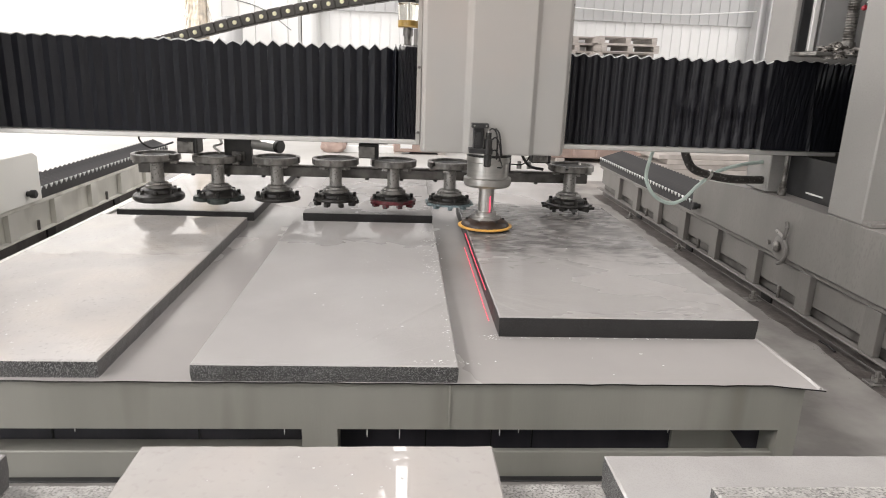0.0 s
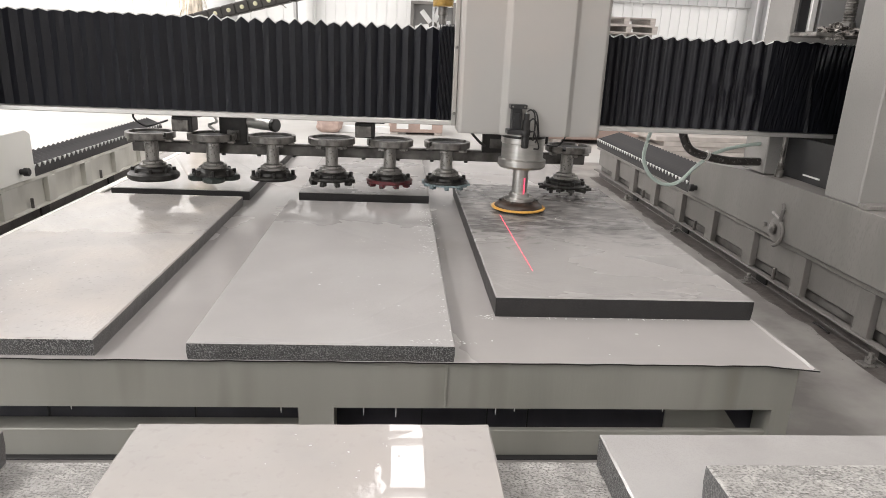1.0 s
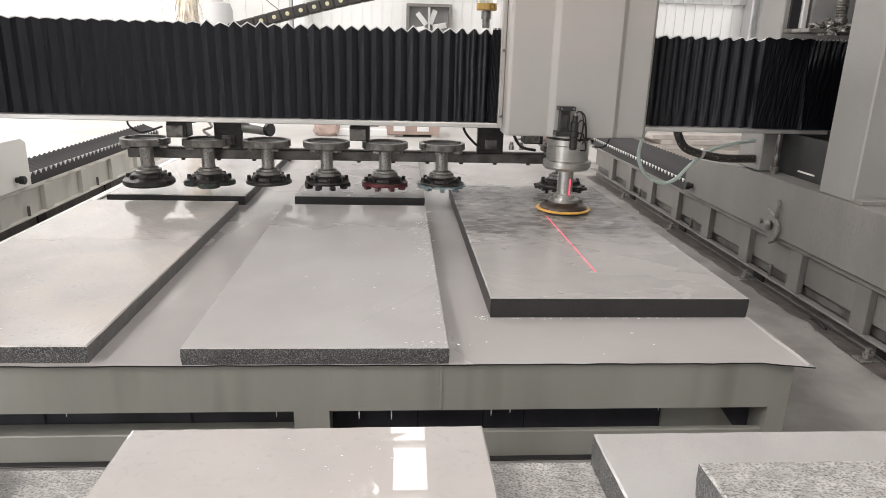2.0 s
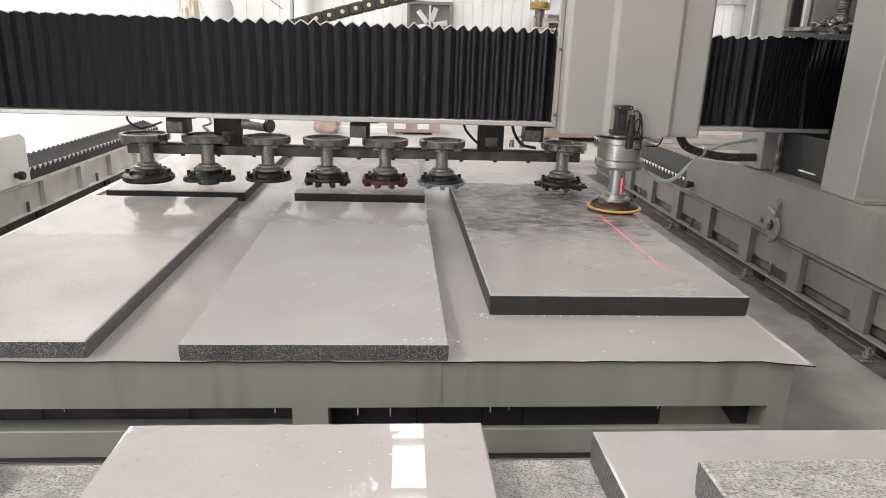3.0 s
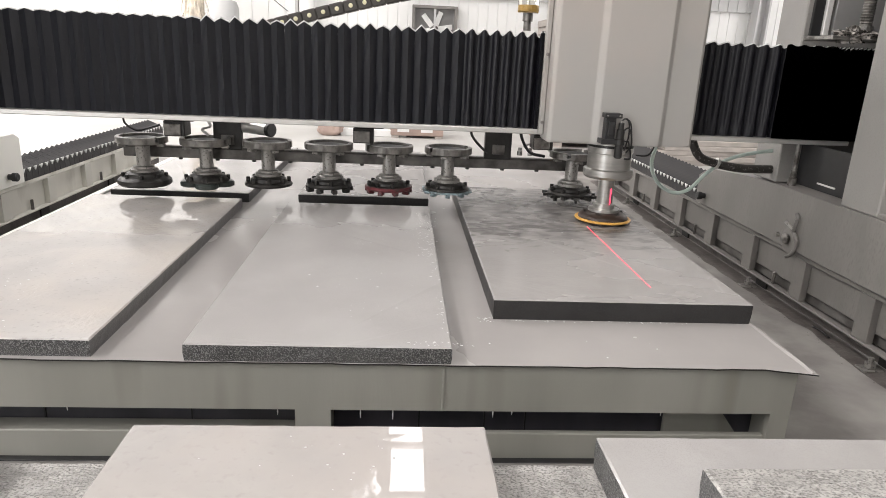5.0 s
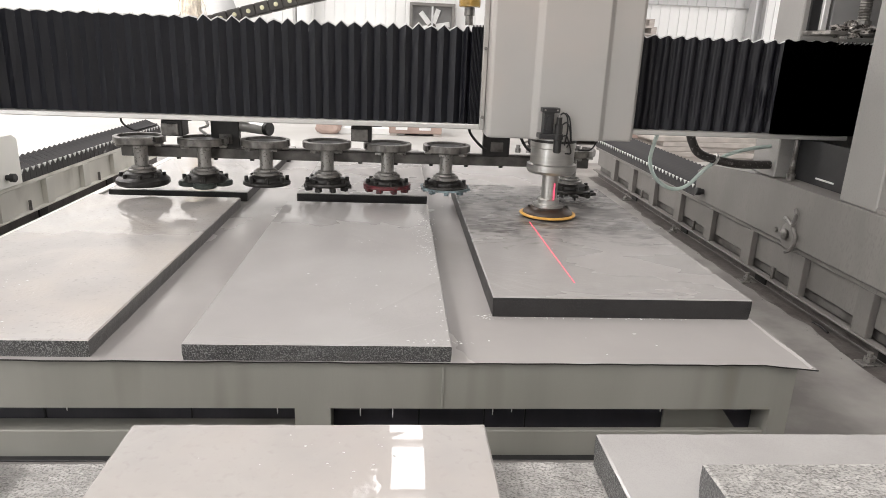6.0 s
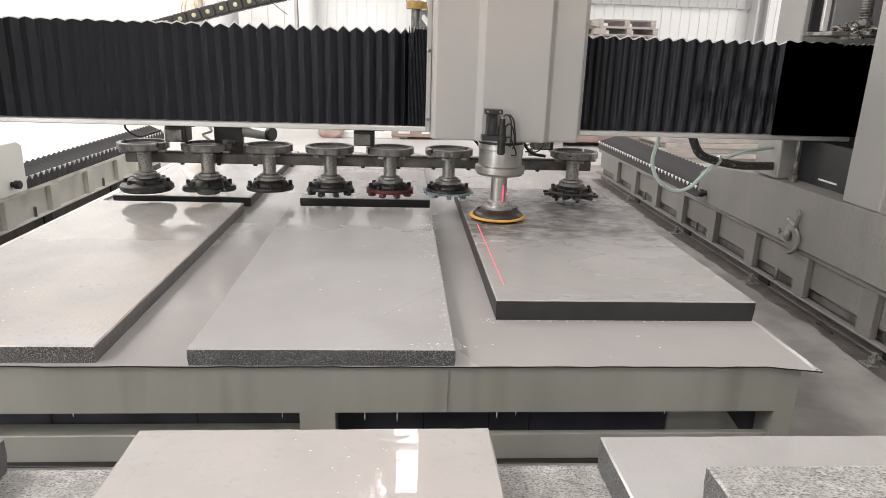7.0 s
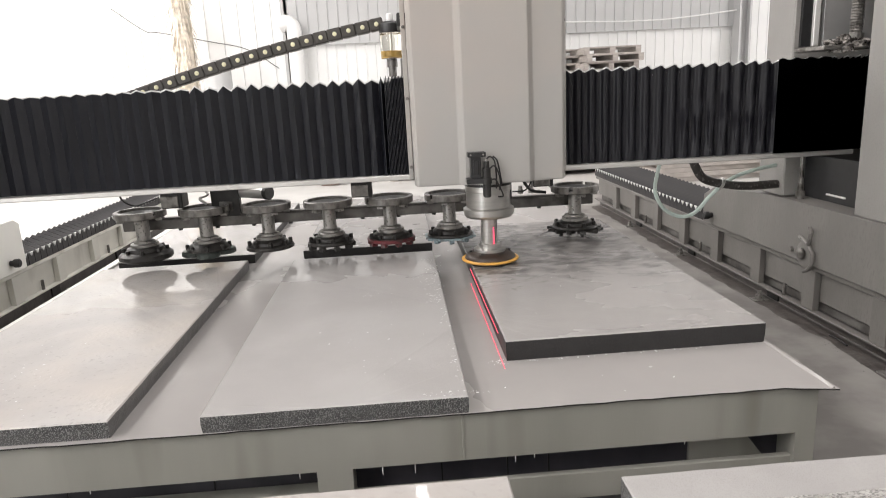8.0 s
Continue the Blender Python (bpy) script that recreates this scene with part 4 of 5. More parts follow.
part("air_cylinder", lathe(bm_new(), [(0.013, 1.045), (0.017, 1.05), (0.017, 1.10), (0.021, 1.103), (0.021, 1.125), (0.017, 1.128), (0.017, 1.165), (0.012, 1.17), (0.012, 1.195)], 16, Matrix.Translation((-0.03, -0.205, 0))), DARK_STEEL, sensor, smooth=True)
part("fitting", lathe(bm_new(), [(0.007, 1.194), (0.007, 1.205)], 8, Matrix.Translation((-0.03, -0.205, 0))), STEEL_PALE, sensor)
for pts in ([(-0.03, -0.205, 1.203), (-0.015, -0.21, 1.213), (0.004, -0.2, 1.195), (0.012, -0.19, 1.14), (0.02, -0.13, 1.07)],
            [(-0.02, -0.205, 1.16), (0.0, -0.21, 1.175), (0.018, -0.2, 1.15), (0.03, -0.185, 1.10), (0.034, -0.12, 1.06)],
            [(-0.018, -0.21, 1.115), (0.002, -0.215, 1.12), (0.016, -0.2, 1.10), (0.045, -0.15, 1.04), (0.03, -0.115, 1.03)],
            [(0.004, -0.165, 1.21), (0.02, -0.175, 1.19), (0.03, -0.175, 1.14), (0.038, -0.165, 1.09)],
            [(0.10, -0.06, 1.04), (0.15, -0.06, 1.04), (0.18, -0.04, 1.06), (0.2, -0.02, 1.10)]):
    part("wire", tube(bm_new(), curve(pts, 10), 0.0034, 6), BLACK, carriage)
CUP = Matrix.Translation((-0.39, 0.215, 0))
cup = part("oil_cup", lathe(bm_new(), [(0.046, 1.638), (0.049, 1.643), (0.049, 1.745), (0.044, 1.75)], 24, CUP), GLASS, carriage, "clear oil cup with amber oil at the bottom", smooth=True)
part("oil", lathe(bm_new(), [(0.0435, 1.643), (0.0435, 1.672)], 24, CUP), OIL, cup)
part("rod", lathe(bm_new(), [(0.005, 1.673), (0.005, 1.75)], 8, CUP), ALU, cup)
part("cup_head", lathe(bm_new(), [(0.05, 1.751), (0.052, 1.76), (0.045, 1.79), (0.03, 1.80)], 20, CUP), BLACK, cup, smooth=True)
part("drip_knob", lathe(bm_new(), [(0.016, 1.801), (0.016, 1.83), (0.010, 1.835)], 14, CUP), SHEET, cup, "white plastic knob")
part("cup_stem", lathe(bm_new(), [(0.014, 1.56), (0.018, 1.56), (0.018, 1.60), (0.024, 1.602), (0.024, 1.637)], 14, CUP), STEEL, cup, smooth=True)
part("cup_arm", rbox(bm_new(), -0.36, -0.325, -0.02, 0.23, 1.755, 1.81, 0.004), BLACK, cup)
# line laser: light drawn on the slab, on the table sheet, and on the neck
LX, LY0, LY1 = -0.106, -0.935, -0.12
part("laser_line", prism(bm_new(), [(LX - 0.0009, LY0), (LX + 0.0009, LY0), (LX + 0.0015, LY1), (LX - 0.0015, LY1)], 0.7185, 0.7195), LASER_FAINT, carriage, "thin red laser line on the slab")
part("laser_line", prism(bm_new(), [(LX - 0.0007, -1.06), (LX + 0.0007, -1.06), (LX + 0.0012, LY1), (LX - 0.0012, LY1)], 0.6515, 0.6525), LASER_GRAIN, carriage, "thin red laser line on the table")
part("laser_mark", rbox(bm_new(), 0.013, 0.0172, -0.0385, -0.0335, 0.806, 0.88), LASER, carriage, "red laser streak on the spindle neck")

# ---- cable chain ----
chain = thing("cable_chain", "dark plastic cable chain with pale round caps", "cable chain")
LINK = mesh_of("link", rbox(bm_new(), -0.034, 0.031, -0.035, 0.035, -0.026, 0.026, 0.005), CHAIN)
CAP = mesh_of("cap", lathe(bm_new(), [(0.010, 0), (0.010, 0.004), (0.007, 0.006)], 12, pose(0, -0.0352, 0, 90, 0, 0)), CHAIN_DOT)
for k in range(30):
    link = new("link", LINK)
    link.parent = chain
    bend = 0.02 * math.sin(math.pi * k / 18)
    link.matrix_basis = pose(-0.064 * k, 0, bend, 0, 3.1 * math.cos(math.pi * k / 18), 0)
    cap = new("cap", CAP)
    cap.parent = link

# ---- tool rack and tools ----
rack = thing("tool_rack", "dull steel tool rack bar behind the bridge", "tool rack")
MOVED.append((rack, Matrix()))
part("bar", rbox(bm_new(), -1.45, 0.955, 3.575, 3.64, 0.872, 0.925, 0.004), RACK_STEEL, rack)
part("bar_lip", rbox(bm_new(), -1.45, 0.955, 3.566, 3.60, 0.926, 0.934, 0.002), RACK_STEEL, rack)
NUB = mesh_of("nut", lathe(bm_new(), [(0.011, 0.0), (0.011, 0.012)], 6), DARK_STEEL)
for k in range(13):
    nut = new("nut", NUB)
    nut.parent, nut.matrix_basis = rack, pose(-1.36 + 0.185 * k, 3.60, 0.8605)
for bx in (-0.925, 0.455):
    part("bracket", rbox(bm_new(), bx - 0.07, bx + 0.07, 3.56, 3.60, 0.925, 1.125, 0.003), DARK_STEEL, rack)
    part("bracket_plate", rbox(bm_new(), bx - 0.03, bx + 0.035, 3.552, 3.559, 0.95, 1.0, 0.002), RACK_STEEL, rack)
    part("hanger", rbox(bm_new(), bx - 0.06, bx + 0.06, 3.262, 3.60, 1.126, 1.14, 0.002), DARK_STEEL, rack)
for bx in (-1.14, -0.235, 0.66):
    sb = part("sensor_box", rbox(bm_new(), bx - 0.05, bx + 0.05, 3.42, 3.52, 1.0, 1.075, 0.004), DARK_STEEL, rack)
    part("plate", rbox(bm_new(), bx - 0.048, bx + 0.032, 3.412, 3.419, 1.005, 1.06, 0.002), STEEL, sb)
    part("hanger", rbox(bm_new(), bx - 0.04, bx + 0.1, 3.40, 3.5, 1.076, 1.13, 0.003), DARK_STEEL, rack)
AIR = Matrix.Translation((-0.70, 3.49, 1.04)) @ pose(0, 0, 0, 0, -90, -35)
air = part("air_cylinder", lathe(bm_new(), [(0.031, 0), (0.031, 0.24), (0.026, 0.245)], 20, AIR), ALU, rack, smooth=True)
part("end_cap", lathe(bm_new(), [(0.030, -0.016), (0.034, -0.013), (0.034, 0.006), (0.0315, 0.008)], 20, AIR), DARK_STEEL, air, "dark end cap", smooth=True)
for pts, r, m in (([(0.30, 3.5, 1.12), (0.31, 3.52, 1.05), (0.36, 3.54, 0.99), (0.40, 3.55, 0.96)], 0.007, BLACK), ([(0.55, 3.5, 1.12), (0.57, 3.52, 1.04), (0.62, 3.54, 0.97), (0.70, 3.55, 0.95)], 0.008, BLACK),
                  ([(0.58, 3.54, 1.0), (0.64, 3.54, 1.02), (0.70, 3.54, 1.0), (0.74, 3.54, 0.96)], 0.006, ALU), ([(-1.02, 3.5, 1.1), (-0.99, 3.5, 1.05), (-1.03, 3.5, 1.03), (-1.0, 3.5, 1.0)], 0.007, ALU)):
    part("hose", tube(bm_new(), curve(pts, 8), r, 7), m, rack, smooth=True)
for bx in (0.57, 0.625):
    part("fitting", lathe(bm_new(), [(0.014, 0.95), (0.014, 0.972), (0.01, 0.976), (0.01, 0.99)], 8, Matrix.Translation((bx, 3.56, 0))), STEEL_PALE, rack)
part("cable", tube(bm_new(), curve([(-1.36, 3.4, 1.12), (-1.37, 3.42, 1.06), (-1.33, 3.45, 1.02), (-1.28, 3.46, 1.03), (-1.22, 3.46, 1.05)], 8), 0.005, 6), BLACK, rack)


BOLT = mesh_of("bolt", lathe(bm_new(), [(0.010, 0.780), (0.010, 0.803), (0.007, 0.806)], 6), HOLDER)


def arc_ring(r0, r1, z0, z1, a0, a1):
    """A piece of a ring of square section, from angle a0 to a1 in degrees, its top edge eased."""
    bm = bm_new()
    n = max(3, int((a1 - a0) / 10))
    rows = []
    for k in range(n + 1):
        a = radians(a0 + (a1 - a0) * k / n)
        rows.append([bm.verts.new((r * math.cos(a), r * math.sin(a), z)) for r, z in ((r0, z0), (r1, z0), (r1, z1 - 0.003), (r1 - 0.003, z1), (r0, z1))])
    for p, q in zip(rows, rows[1:]):
        for k in range(5):
            bm.faces.new((p[k], p[(k + 1) % 5], q[(k + 1) % 5], q[k]))
    bm.faces.new(rows[0])
    bm.faces.new(rows[-1][::-1])
    return bm


def tool(x, kind, plate, label):
    t = thing("polishing_tool", label, "polishing tool", "tools on the rack", at=pose(x, 3.5, 0))
    MOVED.append((t, pose(x, 3.5, 0)))
    ring = part("flange", lathe(bm_new(), [(0.04, 0.953), (0.112, 0.953), (0.117, 0.958), (0.117, 0.968), (0.04, 0.968)], 36), STEEL, t, smooth=True)
    for a0, a1 in ((20, 208), (217, 371)):
        part("rim", arc_ring(0.101, 0.121, 0.958, 0.989, a0 + 40 * x, a1 + 40 * x), STEEL, ring)
    part("socket", lathe(bm_new(), [(0.1005, 0.9682), (0.1005, 0.976), (0.06, 0.980), (0.03, 0.972)], 30), SOCKET, ring, "dark oily socket plate")
    for k in range(5):
        a = 72 * k + 250 + 30 * x
        part("clamp_block", rbox(bm_new(), 0.078, 0.112, -0.017, 0.017, 0.938, 0.9525, 0.003), STEEL_PALE, ring, at=pose(0, 0, 0, 0, 0, a))
    part("shaft", lathe(bm_new(), [(0.033, 0.952), (0.033, 0.842), (0.05, 0.838), (0.052, 0.815), (0.06, 0.812), (0.06, 0.80)], 22), STEEL_PALE, t, smooth=True)
    if kind == "dish":
        prof = [(0.06, 0.815), (0.085, 0.805), (0.09, 0.79), (0.112, 0.786), (0.126, 0.774), (0.128, 0.756), (0.118, 0.746), (0.06, 0.744)]
    elif kind == "lobes":
        prof = [(0.06, 0.815), (0.085, 0.803), (0.10, 0.79), (0.104, 0.785), (0.104, 0.774), (0.06, 0.77)]
    elif kind == "flat":
        prof = [(0.06, 0.815), (0.085, 0.80), (0.088, 0.785), (0.115, 0.779), (0.119, 0.772), (0.117, 0.764), (0.06, 0.757)]
    else:
        prof = [(0.06, 0.812), (0.088, 0.80), (0.09, 0.788), (0.112, 0.784), (0.116, 0.776), (0.113, 0.768), (0.06, 0.764)]
    base = part("holder", lathe(bm_new(), prof, 34), HOLDER, t, smooth=True)
    part("collar", lathe(bm_new(), [(0.066, 0.806), (0.066, 0.824), (0.062, 0.828), (0.05, 0.829)], 24), STEEL_PALE, base, smooth=True)
    for k in range(8):
        a = k * math.pi / 4 + 0.2
        bolt = new("bolt", BOLT)
        bolt.parent, bolt.matrix_basis = base, pose(0.1 * math.cos(a), 0.1 * math.sin(a), 0)
    if kind == "teeth":
        if plate:
            part("ring_plate", lathe(bm_new(), [(0.10, 0.783), (0.119, 0.783), (0.122, 0.779), (0.122, 0.768), (0.117, 0.764), (0.10, 0.764)], 30), plate, base, "worn red ring plate", smooth=True)
        for k in range(9):
            part("abrasive_segment", rbox(bm_new(), 0.085, 0.121, -0.013, 0.013, 0.745, 0.768, 0.004), plate or HOLDER, base, at=pose(0, 0, 0, 0, 0, 40 * k + 10))
    if kind == "jag":
        for k in range(12):
            spike = prism(bm_new(), [(0.09, -0.022), (0.130, -0.018), (0.144, 0.006), (0.120, 0.008), (0.09, 0.02)], 0.756, 0.77)
            part("abrasive_segment", spike, HOLDER, base, at=pose(0, 0, 0, 0, 0, 30 * k + 5))
            if k % 2:
                part("abrasive_tip", rbox(bm_new(), 0.095, 0.115, -0.006, 0.006, 0.738, 0.757, 0.002), DARK_STEEL, base, at=pose(0, 0, 0, 0, 0, 30 * k + 5))
    if kind == "wide":
        poly = [(0.136 * math.cos(k * math.pi / 4 + 0.4), 0.136 * math.sin(k * math.pi / 4 + 0.4)) for k in range(8)]
        part("plate", prism(bm_new(), poly, 0.764, 0.772), plate, base, "pale blue octagonal plate")
        for k in range(8):
            part("abrasive_segment", rbox(bm_new(), 0.085, 0.115, -0.012, 0.012, 0.744, 0.765, 0.003), plate, base, at=pose(0, 0, 0, 0, 0, 45 * k))
    if kind == "lobes":
        for k in range(4):
            part("abrasive_segment", lathe(bm_new(), [(0.05, 0.748), (0.056, 0.752), (0.056, 0.768), (0.05, 0.775)], 20, pose(0.074, 0, 0)), plate, base, at=pose(0, 0, 0, 0, 0, 90 * k + 12))
    return t


tool(-1.325, "dish", None, "dark steel polishing tool with a smooth round dish")
tool(-1.018, "lobes", GREEN_DARK, "dark green polishing tool with round lobes")
tool(-0.714, "flat", None, "dark polishing tool with a flat thin disc")
tool(-0.410, "teeth", None, "dark polishing tool with abrasive segments")
tool(-0.107, "teeth", RED, "red polishing tool with abrasive segments")
tool(0.192, "wide", BLUE, "pale blue octagonal polishing tool")
tool(0.838, "jag", None, "dark polishing tool with jagged segments")


# ---- far things in the hall ----
STRINGER = mesh_of("stringer", rbox(bm_new(), -0.05, 0.05, -0.5, 0.56, 0.02, 0.12), WOOD)
BOARD = mesh_of("board", rbox(bm_new(), -0.55, 0.55, -0.055, 0.055, 0.12, 0.14), WOOD)
LOW_BOARD = mesh_of("bottom_board", rbox(bm_new(), -0.55, 0.55, -0.05, 0.05, 0.0, 0.02), WOOD)


def pallet_stack(x, y, count, turn, label):
    st = thing("pallet_stack", label, "pallets", "pallet stacks", at=pose(x, y, FLOOR, 0, 0, turn))
    rng = random.Random(int(x * 10))
    for k in range(count):
        m = pose(rng.uniform(-0.04, 0.04), rng.uniform(-0.05, 0.05), 0.142 * k, 0, 0, rng.uniform(-3, 3))
        p = new("pallet", STRINGER)
        p.parent, p.matrix_basis = st, m
        for name, me, spots in (("stringer", STRINGER, ((-0.5, 0), (0.5, 0))), ("board", BOARD, [(0, -0.445 + 0.19 * q) for q in range(6)]), ("bottom_board", LOW_BOARD, ((0, -0.44), (0, 0.03), (0, 0.5)))):
            for x1, y1 in spots:
                ob = new(name, me)
                ob.parent, ob.matrix_basis = p, pose(x1, y1, 0)
    return st


pallet_stack(4.12, 13.35, 13, 2, "stack of weathered wooden pallets by the wall")
pallet_stack(3.25, 13.86, 13, -2, "stack of weathered wooden pallets by the wall")

# exhaust fan in the wall
fan = thing("exhaust_fan", "square wall exhaust fan with a grey frame and pale blades", "fan", at=pose(0.58, HY1 - 0.122, 1.88))
bm = bm_new()
for a, b, c, d in ((-0.46, 0.46, 0.40, 0.46), (-0.46, 0.46, -0.46, -0.40), (-0.46, -0.40, -0.40, 0.40), (0.40, 0.46, -0.40, 0.40)):
    rbox(bm, a, b, -0.12, 0.12, c, d, 0.006)
part("frame", bm, BASE_PAINT, fan)
part("backing", rbox(bm_new(), -0.40, 0.40, 0.09, 0.11, -0.40, 0.40), DARK_GREY, fan)
part("hub", lathe(bm_new(), [(0.07, -0.06), (0.08, -0.03), (0.08, 0.05)], 20, pose(0, 0, 0, 90, 0, 0)), STEEL, fan, smooth=True)
for k in range(6):
    m = pose(0, 0, 0, 0, 60 * k + 20, 0)
    bm = rbox(bm_new(), -0.055, 0.055, -0.012, 0.012, 0.08, 0.37, 0.004)
    bmesh.ops.rotate(bm, verts=bm.verts, cent=(0, 0, 0.2), matrix=Matrix.Rotation(radians(28), 3, "Z"))
    part("blade", bm, SHEET, fan, at=m)
part("motor_bar", rbox(bm_new(), -0.02, 0.02, -0.11, -0.08, -0.40, 0.40), SHEET_GREY, fan)

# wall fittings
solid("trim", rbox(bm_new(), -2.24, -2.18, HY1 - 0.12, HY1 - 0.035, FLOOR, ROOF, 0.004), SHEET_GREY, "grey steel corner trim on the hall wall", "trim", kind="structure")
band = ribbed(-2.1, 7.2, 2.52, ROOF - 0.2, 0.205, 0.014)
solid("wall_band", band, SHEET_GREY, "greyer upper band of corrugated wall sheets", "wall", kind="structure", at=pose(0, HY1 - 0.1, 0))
post = bm_new()
rbox(post, 7.24, 7.28, HY1 - 0.36, HY1 - 0.04, FLOOR, ROOF)
rbox(post, 7.46, 7.50, HY1 - 0.36, HY1 - 0.04, FLOOR, ROOF)
rbox(post, 7.28, 7.46, HY1 - 0.21, HY1 - 0.19, FLOOR, ROOF)
solid("steel_post", post, SHEET_GREY, "grey steel I-section hall post at the wall", "post", kind="structure")
pipe = tube(bm_new(), curve([(-1.98, HY1 - 0.3, FLOOR), (-1.98, HY1 - 0.3, 2.4), (-1.98, HY1 - 0.3, 2.78), (-2.03, HY1 - 0.3, 2.92), (-2.14, HY1 - 0.3, 2.96), (-2.27, HY1 - 0.3, 2.9)], 8), 0.15, 18)
solid("vent_pipe", pipe, SHEET, "white plastic vent pipe with a bent top by the wall", "pipe", smooth=True)
solid("wall_cable", tube(bm_new(), curve([(-5.6, HY1 - 0.008, 3.4), (-5.0, HY1 - 0.008, 2.95), (-4.7, HY1 - 0.008, 2.9), (-3.8, HY1 - 0.008, 2.7), (-3.0, HY1 - 0.008, 2.5), (-2.4, HY1 - 0.008, 2.1)], 8), 0.007, 6), BLACK, "thin dark cable sagging along the wall", "cable")

wire = tube(bm_new(), curve([(1.0, HY1 - 0.22, 2.84), (3.4, HY1 - 0.22, 2.75), (5.5, HY1 - 0.22, 2.70), (7.3, HY1 - 0.22, 2.83)], 10), 0.014, 8)
solid("wall_pipe", wire, SHEET, "thin white plastic pipe sagging along the hall wall", "pipe", smooth=True)

# dry palm trunk with hanging fibres
palm = thing("palm_trunk", "dry beige palm trunk with hanging dead fronds", "tree", at=pose(-4.0, 13.6, FLOOR))
bm = lathe(bm_new(), [(0.20, 0.0), (0.17, 0.6), (0.16, 1.4), (0.18, 2.2), (0.14, 3.2), (0.08, 3.6)], 16)
part("trunk", bm, STRAW, palm, smooth=True)
bm = bm_new()
rng = random.Random(11)
for k in range(420):
    a, z = rng.uniform(0, 6.283), rng.uniform(0.9, 3.6)
    r = 0.15 + 0.03 * rng.random()
    length, spread = rng.uniform(0.25, 0.6), rng.uniform(0.02, 0.16)
    w = rng.uniform(0.006, 0.018)
    c, sn = math.cos(a), math.sin(a)
    p0, p1, p2 = (Vector((c * q, sn * q, zz)) for q, zz in ((r, z), (r + spread * 0.6, z - length * 0.4), (r + spread, z - length)))
    side = Vector((-sn, c, 0)) * w
    v = [bm.verts.new(q) for q in (p0 - side, p0 + side, p1 - side, p1 + side, p2)]
    bm.faces.new((v[0], v[1], v[3], v[2]))
    bm.faces.new((v[2], v[3], v[4]))
tagged(part("dead_fronds", bm, STRAW, palm), kind="stuff")

# grey barrel on a stand
barrel = thing("plastic_barrel", "grey translucent plastic barrel on a timber stand", "barrel", at=pose(-3.35, 13.2, FLOOR))
part("stand", rbox(bm_new(), -0.32, 0.32, -0.32, 0.32, 0.0, 1.05, 0.01), WOOD, barrel)
part("body", lathe(bm_new(), [(0.2, 1.05), (0.25, 1.1), (0.26, 1.3), (0.265, 1.35), (0.26, 1.4), (0.26, 1.75), (0.22, 1.86), (0.1, 1.9), (0.1, 1.94)], 26), SHEET_GREY, barrel, smooth=True)

# low things on the far floor
crate = thing("crate", "faded brick-red low crate on the hall floor", "crate", at=pose(0.16, 9.4, FLOOR, 0, 0, 3))
part("box", rbox(bm_new(), -0.36, 0.36, -0.25, 0.25, 0.03, 0.20, 0.01), PINK, crate)
for k in (-0.2, 0.12):
    part("label", rbox(bm_new(), k - 0.07, k + 0.09, -0.256, -0.251, 0.08, 0.15), SHEET, crate, "white blank label")
for k in (-0.3, 0.3):
    part("runner", rbox(bm_new(), k - 0.05, k + 0.05, -0.25, 0.25, 0.0, 0.03), WOOD, crate)
sack = bm_new()
bmesh.ops.create_icosphere(sack, subdivisions=4, radius=1.0)
for v in sack.verts:
    d = 1 + 0.18 * noise.noise(v.co * 2.0) + 0.06 * noise.noise(v.co * 6.0)
    p = Vector((math.copysign(abs(v.co.x) ** 0.6, v.co.x), math.copysign(abs(v.co.y) ** 0.6, v.co.y), math.copysign(abs(v.co.z) ** 0.7, v.co.z)))
    v.co = Vector((0.17 * p.x * d, 0.14 * p.y * d, max(0.0, 0.10 + 0.10 * p.z * d)))
solid("sack", sack, PINK, "faded reddish filled sack on the hall floor", "sack", smooth=True, at=pose(-1.0, 9.2, FLOOR))
plank = rbox(bm_new(), -0.45, 0.45, -0.06, 0.06, 0.0, 0.09, 0.006)
solid("plank", plank, SHEET, "pale painted plank on the hall floor", "plank", at=pose(-0.42, 9.25, FLOOR, 0, 0, 2))


container = thing("steel_container", "faded brick-red low steel container on the hall floor", "container", at=pose(2.75, 9.2, FLOOR, 0, 0, 4))
part("box", rbox(bm_new(), -0.95, 0.5, -0.4, 0.4, 0.06, 0.62, 0.012), PINK, container)
for k in range(5):
    part("stiffener", rbox(bm_new(), -0.92 + 0.33 * k, -0.87 + 0.33 * k, -0.43, -0.401, 0.08, 0.60, 0.004), PINK, container)
part("label", rbox(bm_new(), -0.66, -0.50, -0.412, -0.402, 0.30, 0.45), SHEET, container, "white blank label")
for k in (-0.75, 0.3):
    part("runner", rbox(bm_new(), k - 0.06, k + 0.06, -0.4, 0.4, 0.0, 0.06), WOOD, container)
for k, (dx, dy, turn) in enumerate(((0, 0, 3), (0.06, -0.03, 1), (-0.05, 0.02, 5), (0.1, 0.0, 2), (-0.02, 0.04, 4))):
    rbx = rbox(bm_new(), -0.85, 0.85, -0.4, 0.4, 0.0, 0.055, 0.004)
    solid("stone_plank", rbx, PALE_STONE, "pale dusty stone plank stacked flat on the hall floor", "stone plank", "stacked stone planks", at=pose(3.75 + dx, 8.0 + dy, FLOOR + 0.0565 * k, 0, 0, turn))


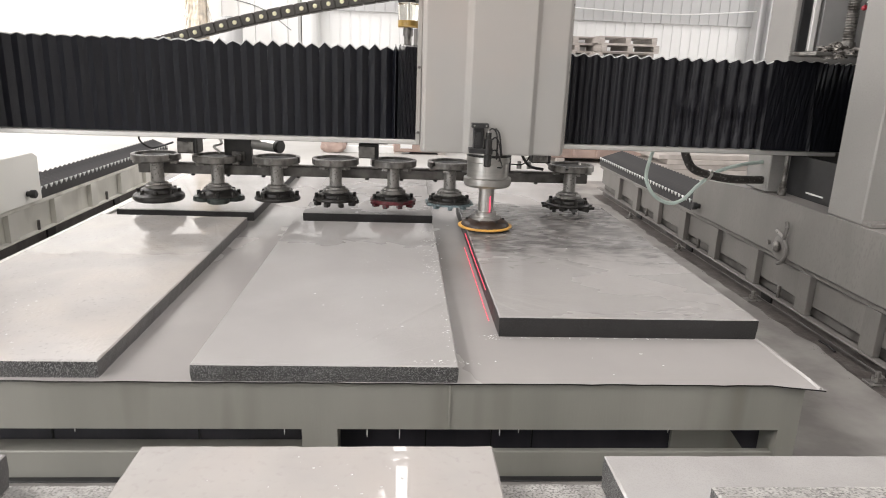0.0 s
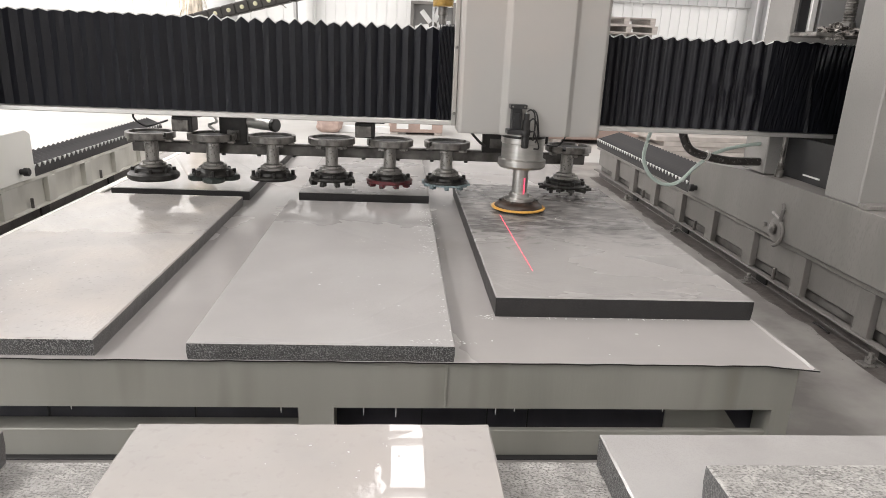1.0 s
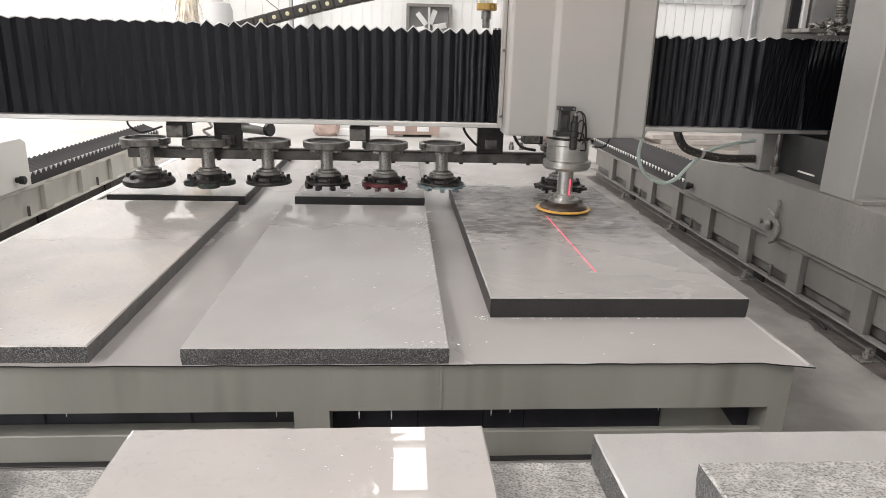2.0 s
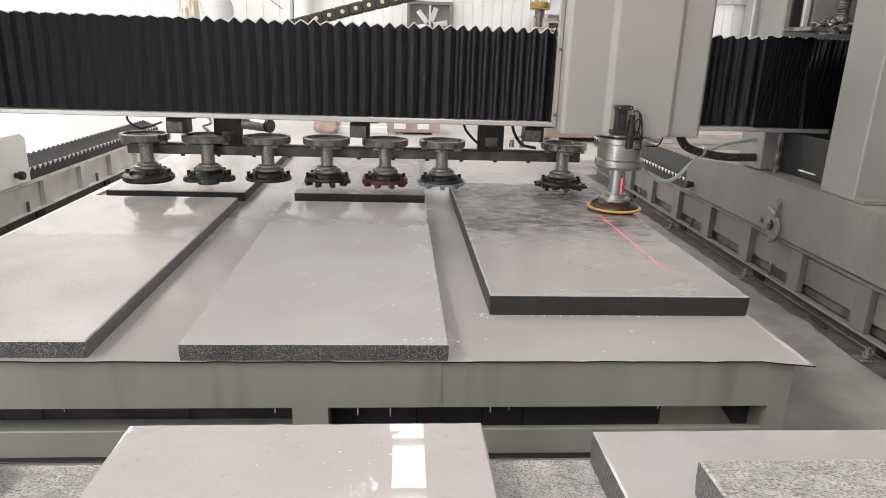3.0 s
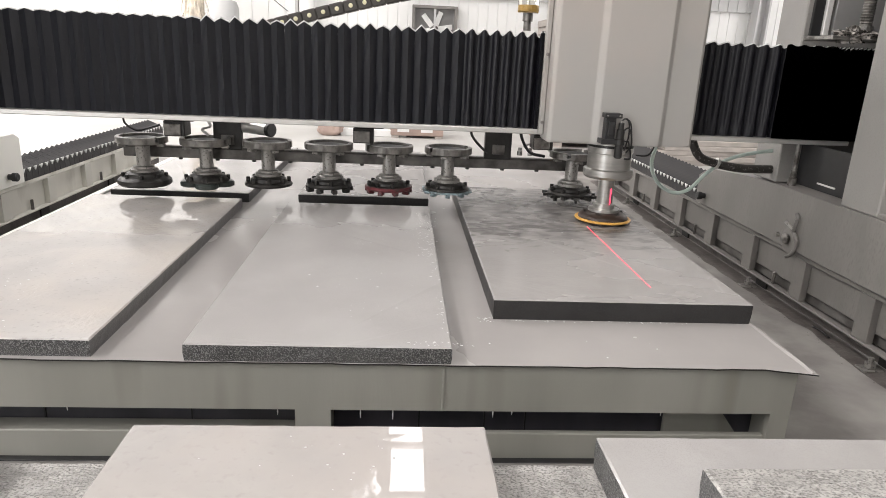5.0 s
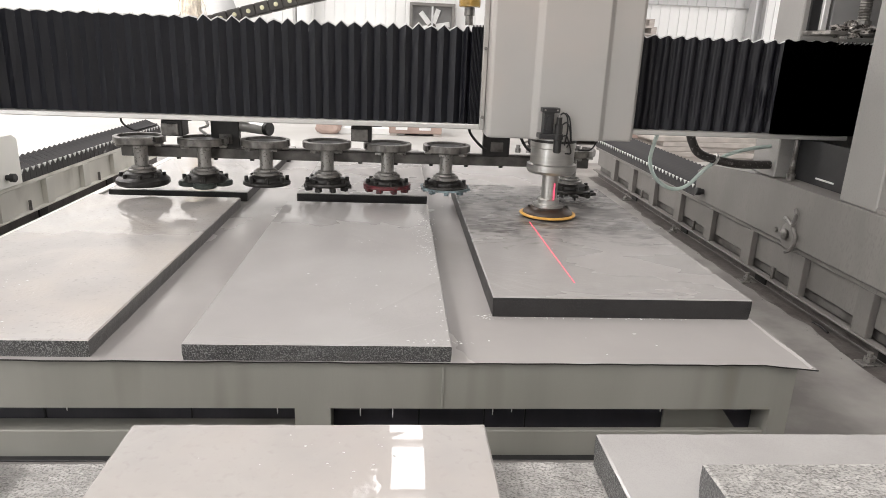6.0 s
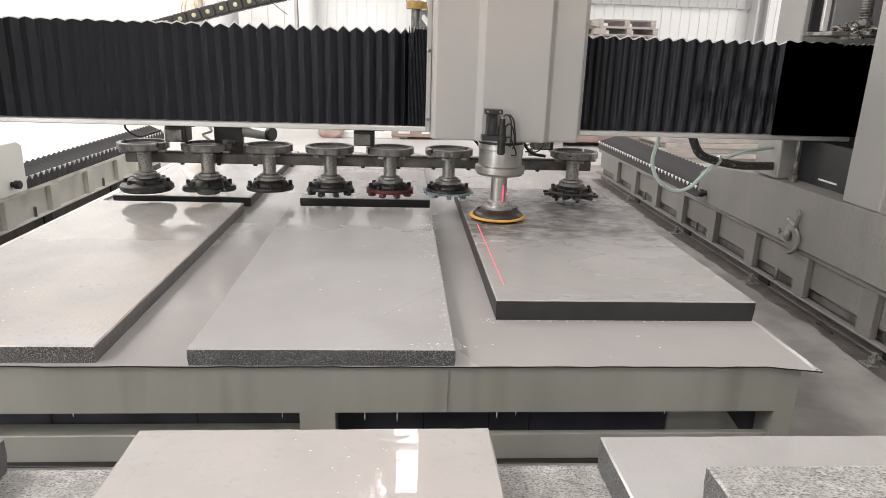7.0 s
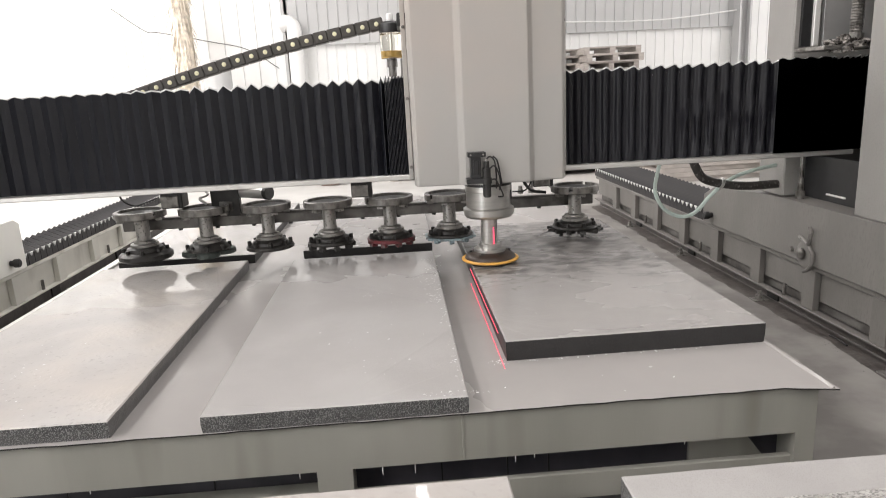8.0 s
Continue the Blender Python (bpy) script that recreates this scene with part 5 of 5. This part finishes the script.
# ---- water on the slabs ----
def speckles(name, label, spots, seed):
    """Flat foamy drops; spots: x, y, spread x, spread y, height, count."""
    rng = random.Random(seed)
    bm = bm_new()
    for cx, cy, sx, sy, z, count in spots:
        for _ in range(count):
            x, y = cx + rng.gauss(0, 1) * sx, cy + rng.uniform(-1, 1) * sy
            r = 0.0008 + 0.0026 * rng.random() ** 2
            k = 7
            ax, ay = rng.uniform(0.7, 1.8), rng.uniform(0.6, 1.3)
            top = bm.verts.new((x, y, z + 0.5 * r))
            ring = [bm.verts.new((x + r * ax * math.cos(6.283 * q / k) * rng.uniform(0.7, 1.2), y + r * ay * math.sin(6.283 * q / k) * rng.uniform(0.7, 1.2), z)) for q in range(k)]
            for q in range(k):
                bm.faces.new((ring[q], ring[(q + 1) % k], top))
            bm.faces.new(ring[::-1])
    return solid(name, bm, FOAM, label, "water drops", kind="stuff")


speckles("water_drops", "whitish splashed water drops lying on the slabs", [
    (0.085, 2.35, 0.008, 0.65, T + 0.051, 120), (0.06, 2.75, 0.025, 0.4, T + 0.051, 150), (-0.15, 2.2, 0.07, 0.45, T + 0.051, 45), (0.07, 1.635, 0.05, 0.012, T + 0.051, 40),
    (0.6, 2.5, 0.1, 0.5, T + 0.069, 14), (-1.2, 1.95, 0.09, 0.3, T + 0.051, 50), (-0.2, 1.12, 0.09, 0.1, 0.693, 20), (0.24, 1.93, 0.02, 0.02, T + 0.001, 26),
    (0.42, 1.927, 0.07, 0.006, T + 0.001, 30), (0.8, 1.927, 0.08, 0.005, T + 0.001, 30), (0.6, 1.72, 0.12, 0.07, T + 0.001, 4), (1.6, 4.6, 0.1, 0.5, PAD_Z + 0.001, 40)], 5)
bm = bm_new()
rng = random.Random(9)
for k in range(11):
    x, length = rng.uniform(-1.5, 0.95), rng.uniform(0.012, 0.04)
    lathe(bm, [(0.0012, 0.506), (0.0018, 0.506 - length * 0.6), (0.0008, 0.506 - length)], 6, Matrix.Translation((x, TY0 + 0.012, 0)))
solid("water_drips", bm, FOAM, "thin water drips hanging under the table's skirt", "water drips", kind="stuff")


# dark wet sludge along the foot of the base, the base's shadow band in its colour, with an uneven border
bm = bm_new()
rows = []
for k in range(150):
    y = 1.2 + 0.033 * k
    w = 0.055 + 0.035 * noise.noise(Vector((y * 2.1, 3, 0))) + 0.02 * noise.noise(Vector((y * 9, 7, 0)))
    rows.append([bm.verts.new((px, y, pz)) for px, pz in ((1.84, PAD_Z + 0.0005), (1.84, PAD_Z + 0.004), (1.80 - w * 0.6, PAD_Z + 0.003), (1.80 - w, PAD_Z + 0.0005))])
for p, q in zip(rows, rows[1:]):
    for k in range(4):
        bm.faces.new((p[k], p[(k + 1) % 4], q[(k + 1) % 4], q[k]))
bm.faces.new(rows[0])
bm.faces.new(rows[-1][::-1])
solid("sludge", bm, SLUDGE_SHADE, "dark wet stone sludge and painted shadow band along the foot of the base", "sludge", kind="stuff")
stick = tube(bm_new(), curve([(1.80, 2.64, PAD_Z + 0.009), (1.805, 2.58, PAD_Z + 0.010), (1.795, 2.52, PAD_Z + 0.009)], 6), 0.005, 7)
solid("stick", stick, DARK_STEEL, "short dark stick lying on the wet foundation", "stick", smooth=True)

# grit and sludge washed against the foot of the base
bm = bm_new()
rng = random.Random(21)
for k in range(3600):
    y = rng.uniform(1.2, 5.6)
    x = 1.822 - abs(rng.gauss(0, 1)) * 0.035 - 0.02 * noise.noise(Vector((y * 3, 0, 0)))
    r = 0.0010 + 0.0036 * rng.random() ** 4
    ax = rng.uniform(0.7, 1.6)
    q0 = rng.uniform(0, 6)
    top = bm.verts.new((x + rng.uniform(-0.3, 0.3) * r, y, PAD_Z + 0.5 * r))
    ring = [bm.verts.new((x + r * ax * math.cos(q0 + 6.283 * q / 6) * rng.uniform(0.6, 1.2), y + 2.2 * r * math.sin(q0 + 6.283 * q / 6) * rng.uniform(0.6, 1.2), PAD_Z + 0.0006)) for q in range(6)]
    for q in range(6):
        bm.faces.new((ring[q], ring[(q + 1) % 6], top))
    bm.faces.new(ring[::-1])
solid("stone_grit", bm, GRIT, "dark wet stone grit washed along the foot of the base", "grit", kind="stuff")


# ---- movement ----
def motions():
    for ob, m in MOVED:
        walk(ob, [(t, Matrix.Translation((0, g, 0)) @ m) for t, g in SHIFT])
    walk(carriage, [(t, pose(at_time(SPINDLE, t), 3.125 + at_time(SHIFT, t), 0)) for t in TIMES])
    walk(disc, [(k / FPS, pose(0, 0, 0, 0, 0, -80 * k)) for k in range(8 * FPS + 1)])
    rows = []
    for t in TIMES:
        x = at_time(SPINDLE, t)
        rows.append((t, pose(x - 0.45, 3.37 + at_time(SHIFT, t), 1.79, 0, -13.2, 0)))
    walk(chain, rows)
    for side, folds in ((-1, left_folds), (1, right_folds)):
        for i, pair in enumerate(folds):
            data = []
            for t in TIMES:
                x, w = fold_start(side, i, at_time(SPINDLE, t))
                a = math.acos(min(0.995, w / 2 / PANEL))
                data.append((t, x, w, a))
            still = max(d[1] for d in data) - min(d[1] for d in data) + max(d[2] for d in data) - min(d[2] for d in data) < 1e-6
            data = [data[0], data[-1]] if still else data
            walk(pair[0], [(t, pose(x, VALLEY, 0, 0, 0, -math.degrees(a))) for t, x, w, a in data])
            walk(pair[1], [(t, pose(x + w / 2, VALLEY - PANEL * math.sin(a), 0, 0, 0, math.degrees(a))) for t, x, w, a in data])
    for k, ob in enumerate(WAYS):
        i, near = k % 36, 4.10 if k < 36 else 4.03
        walk(ob, [(t, pose(0, near + g + (6.2 - near - g) * i / 35, 0.625)) for t, g in SHIFT])


motions()
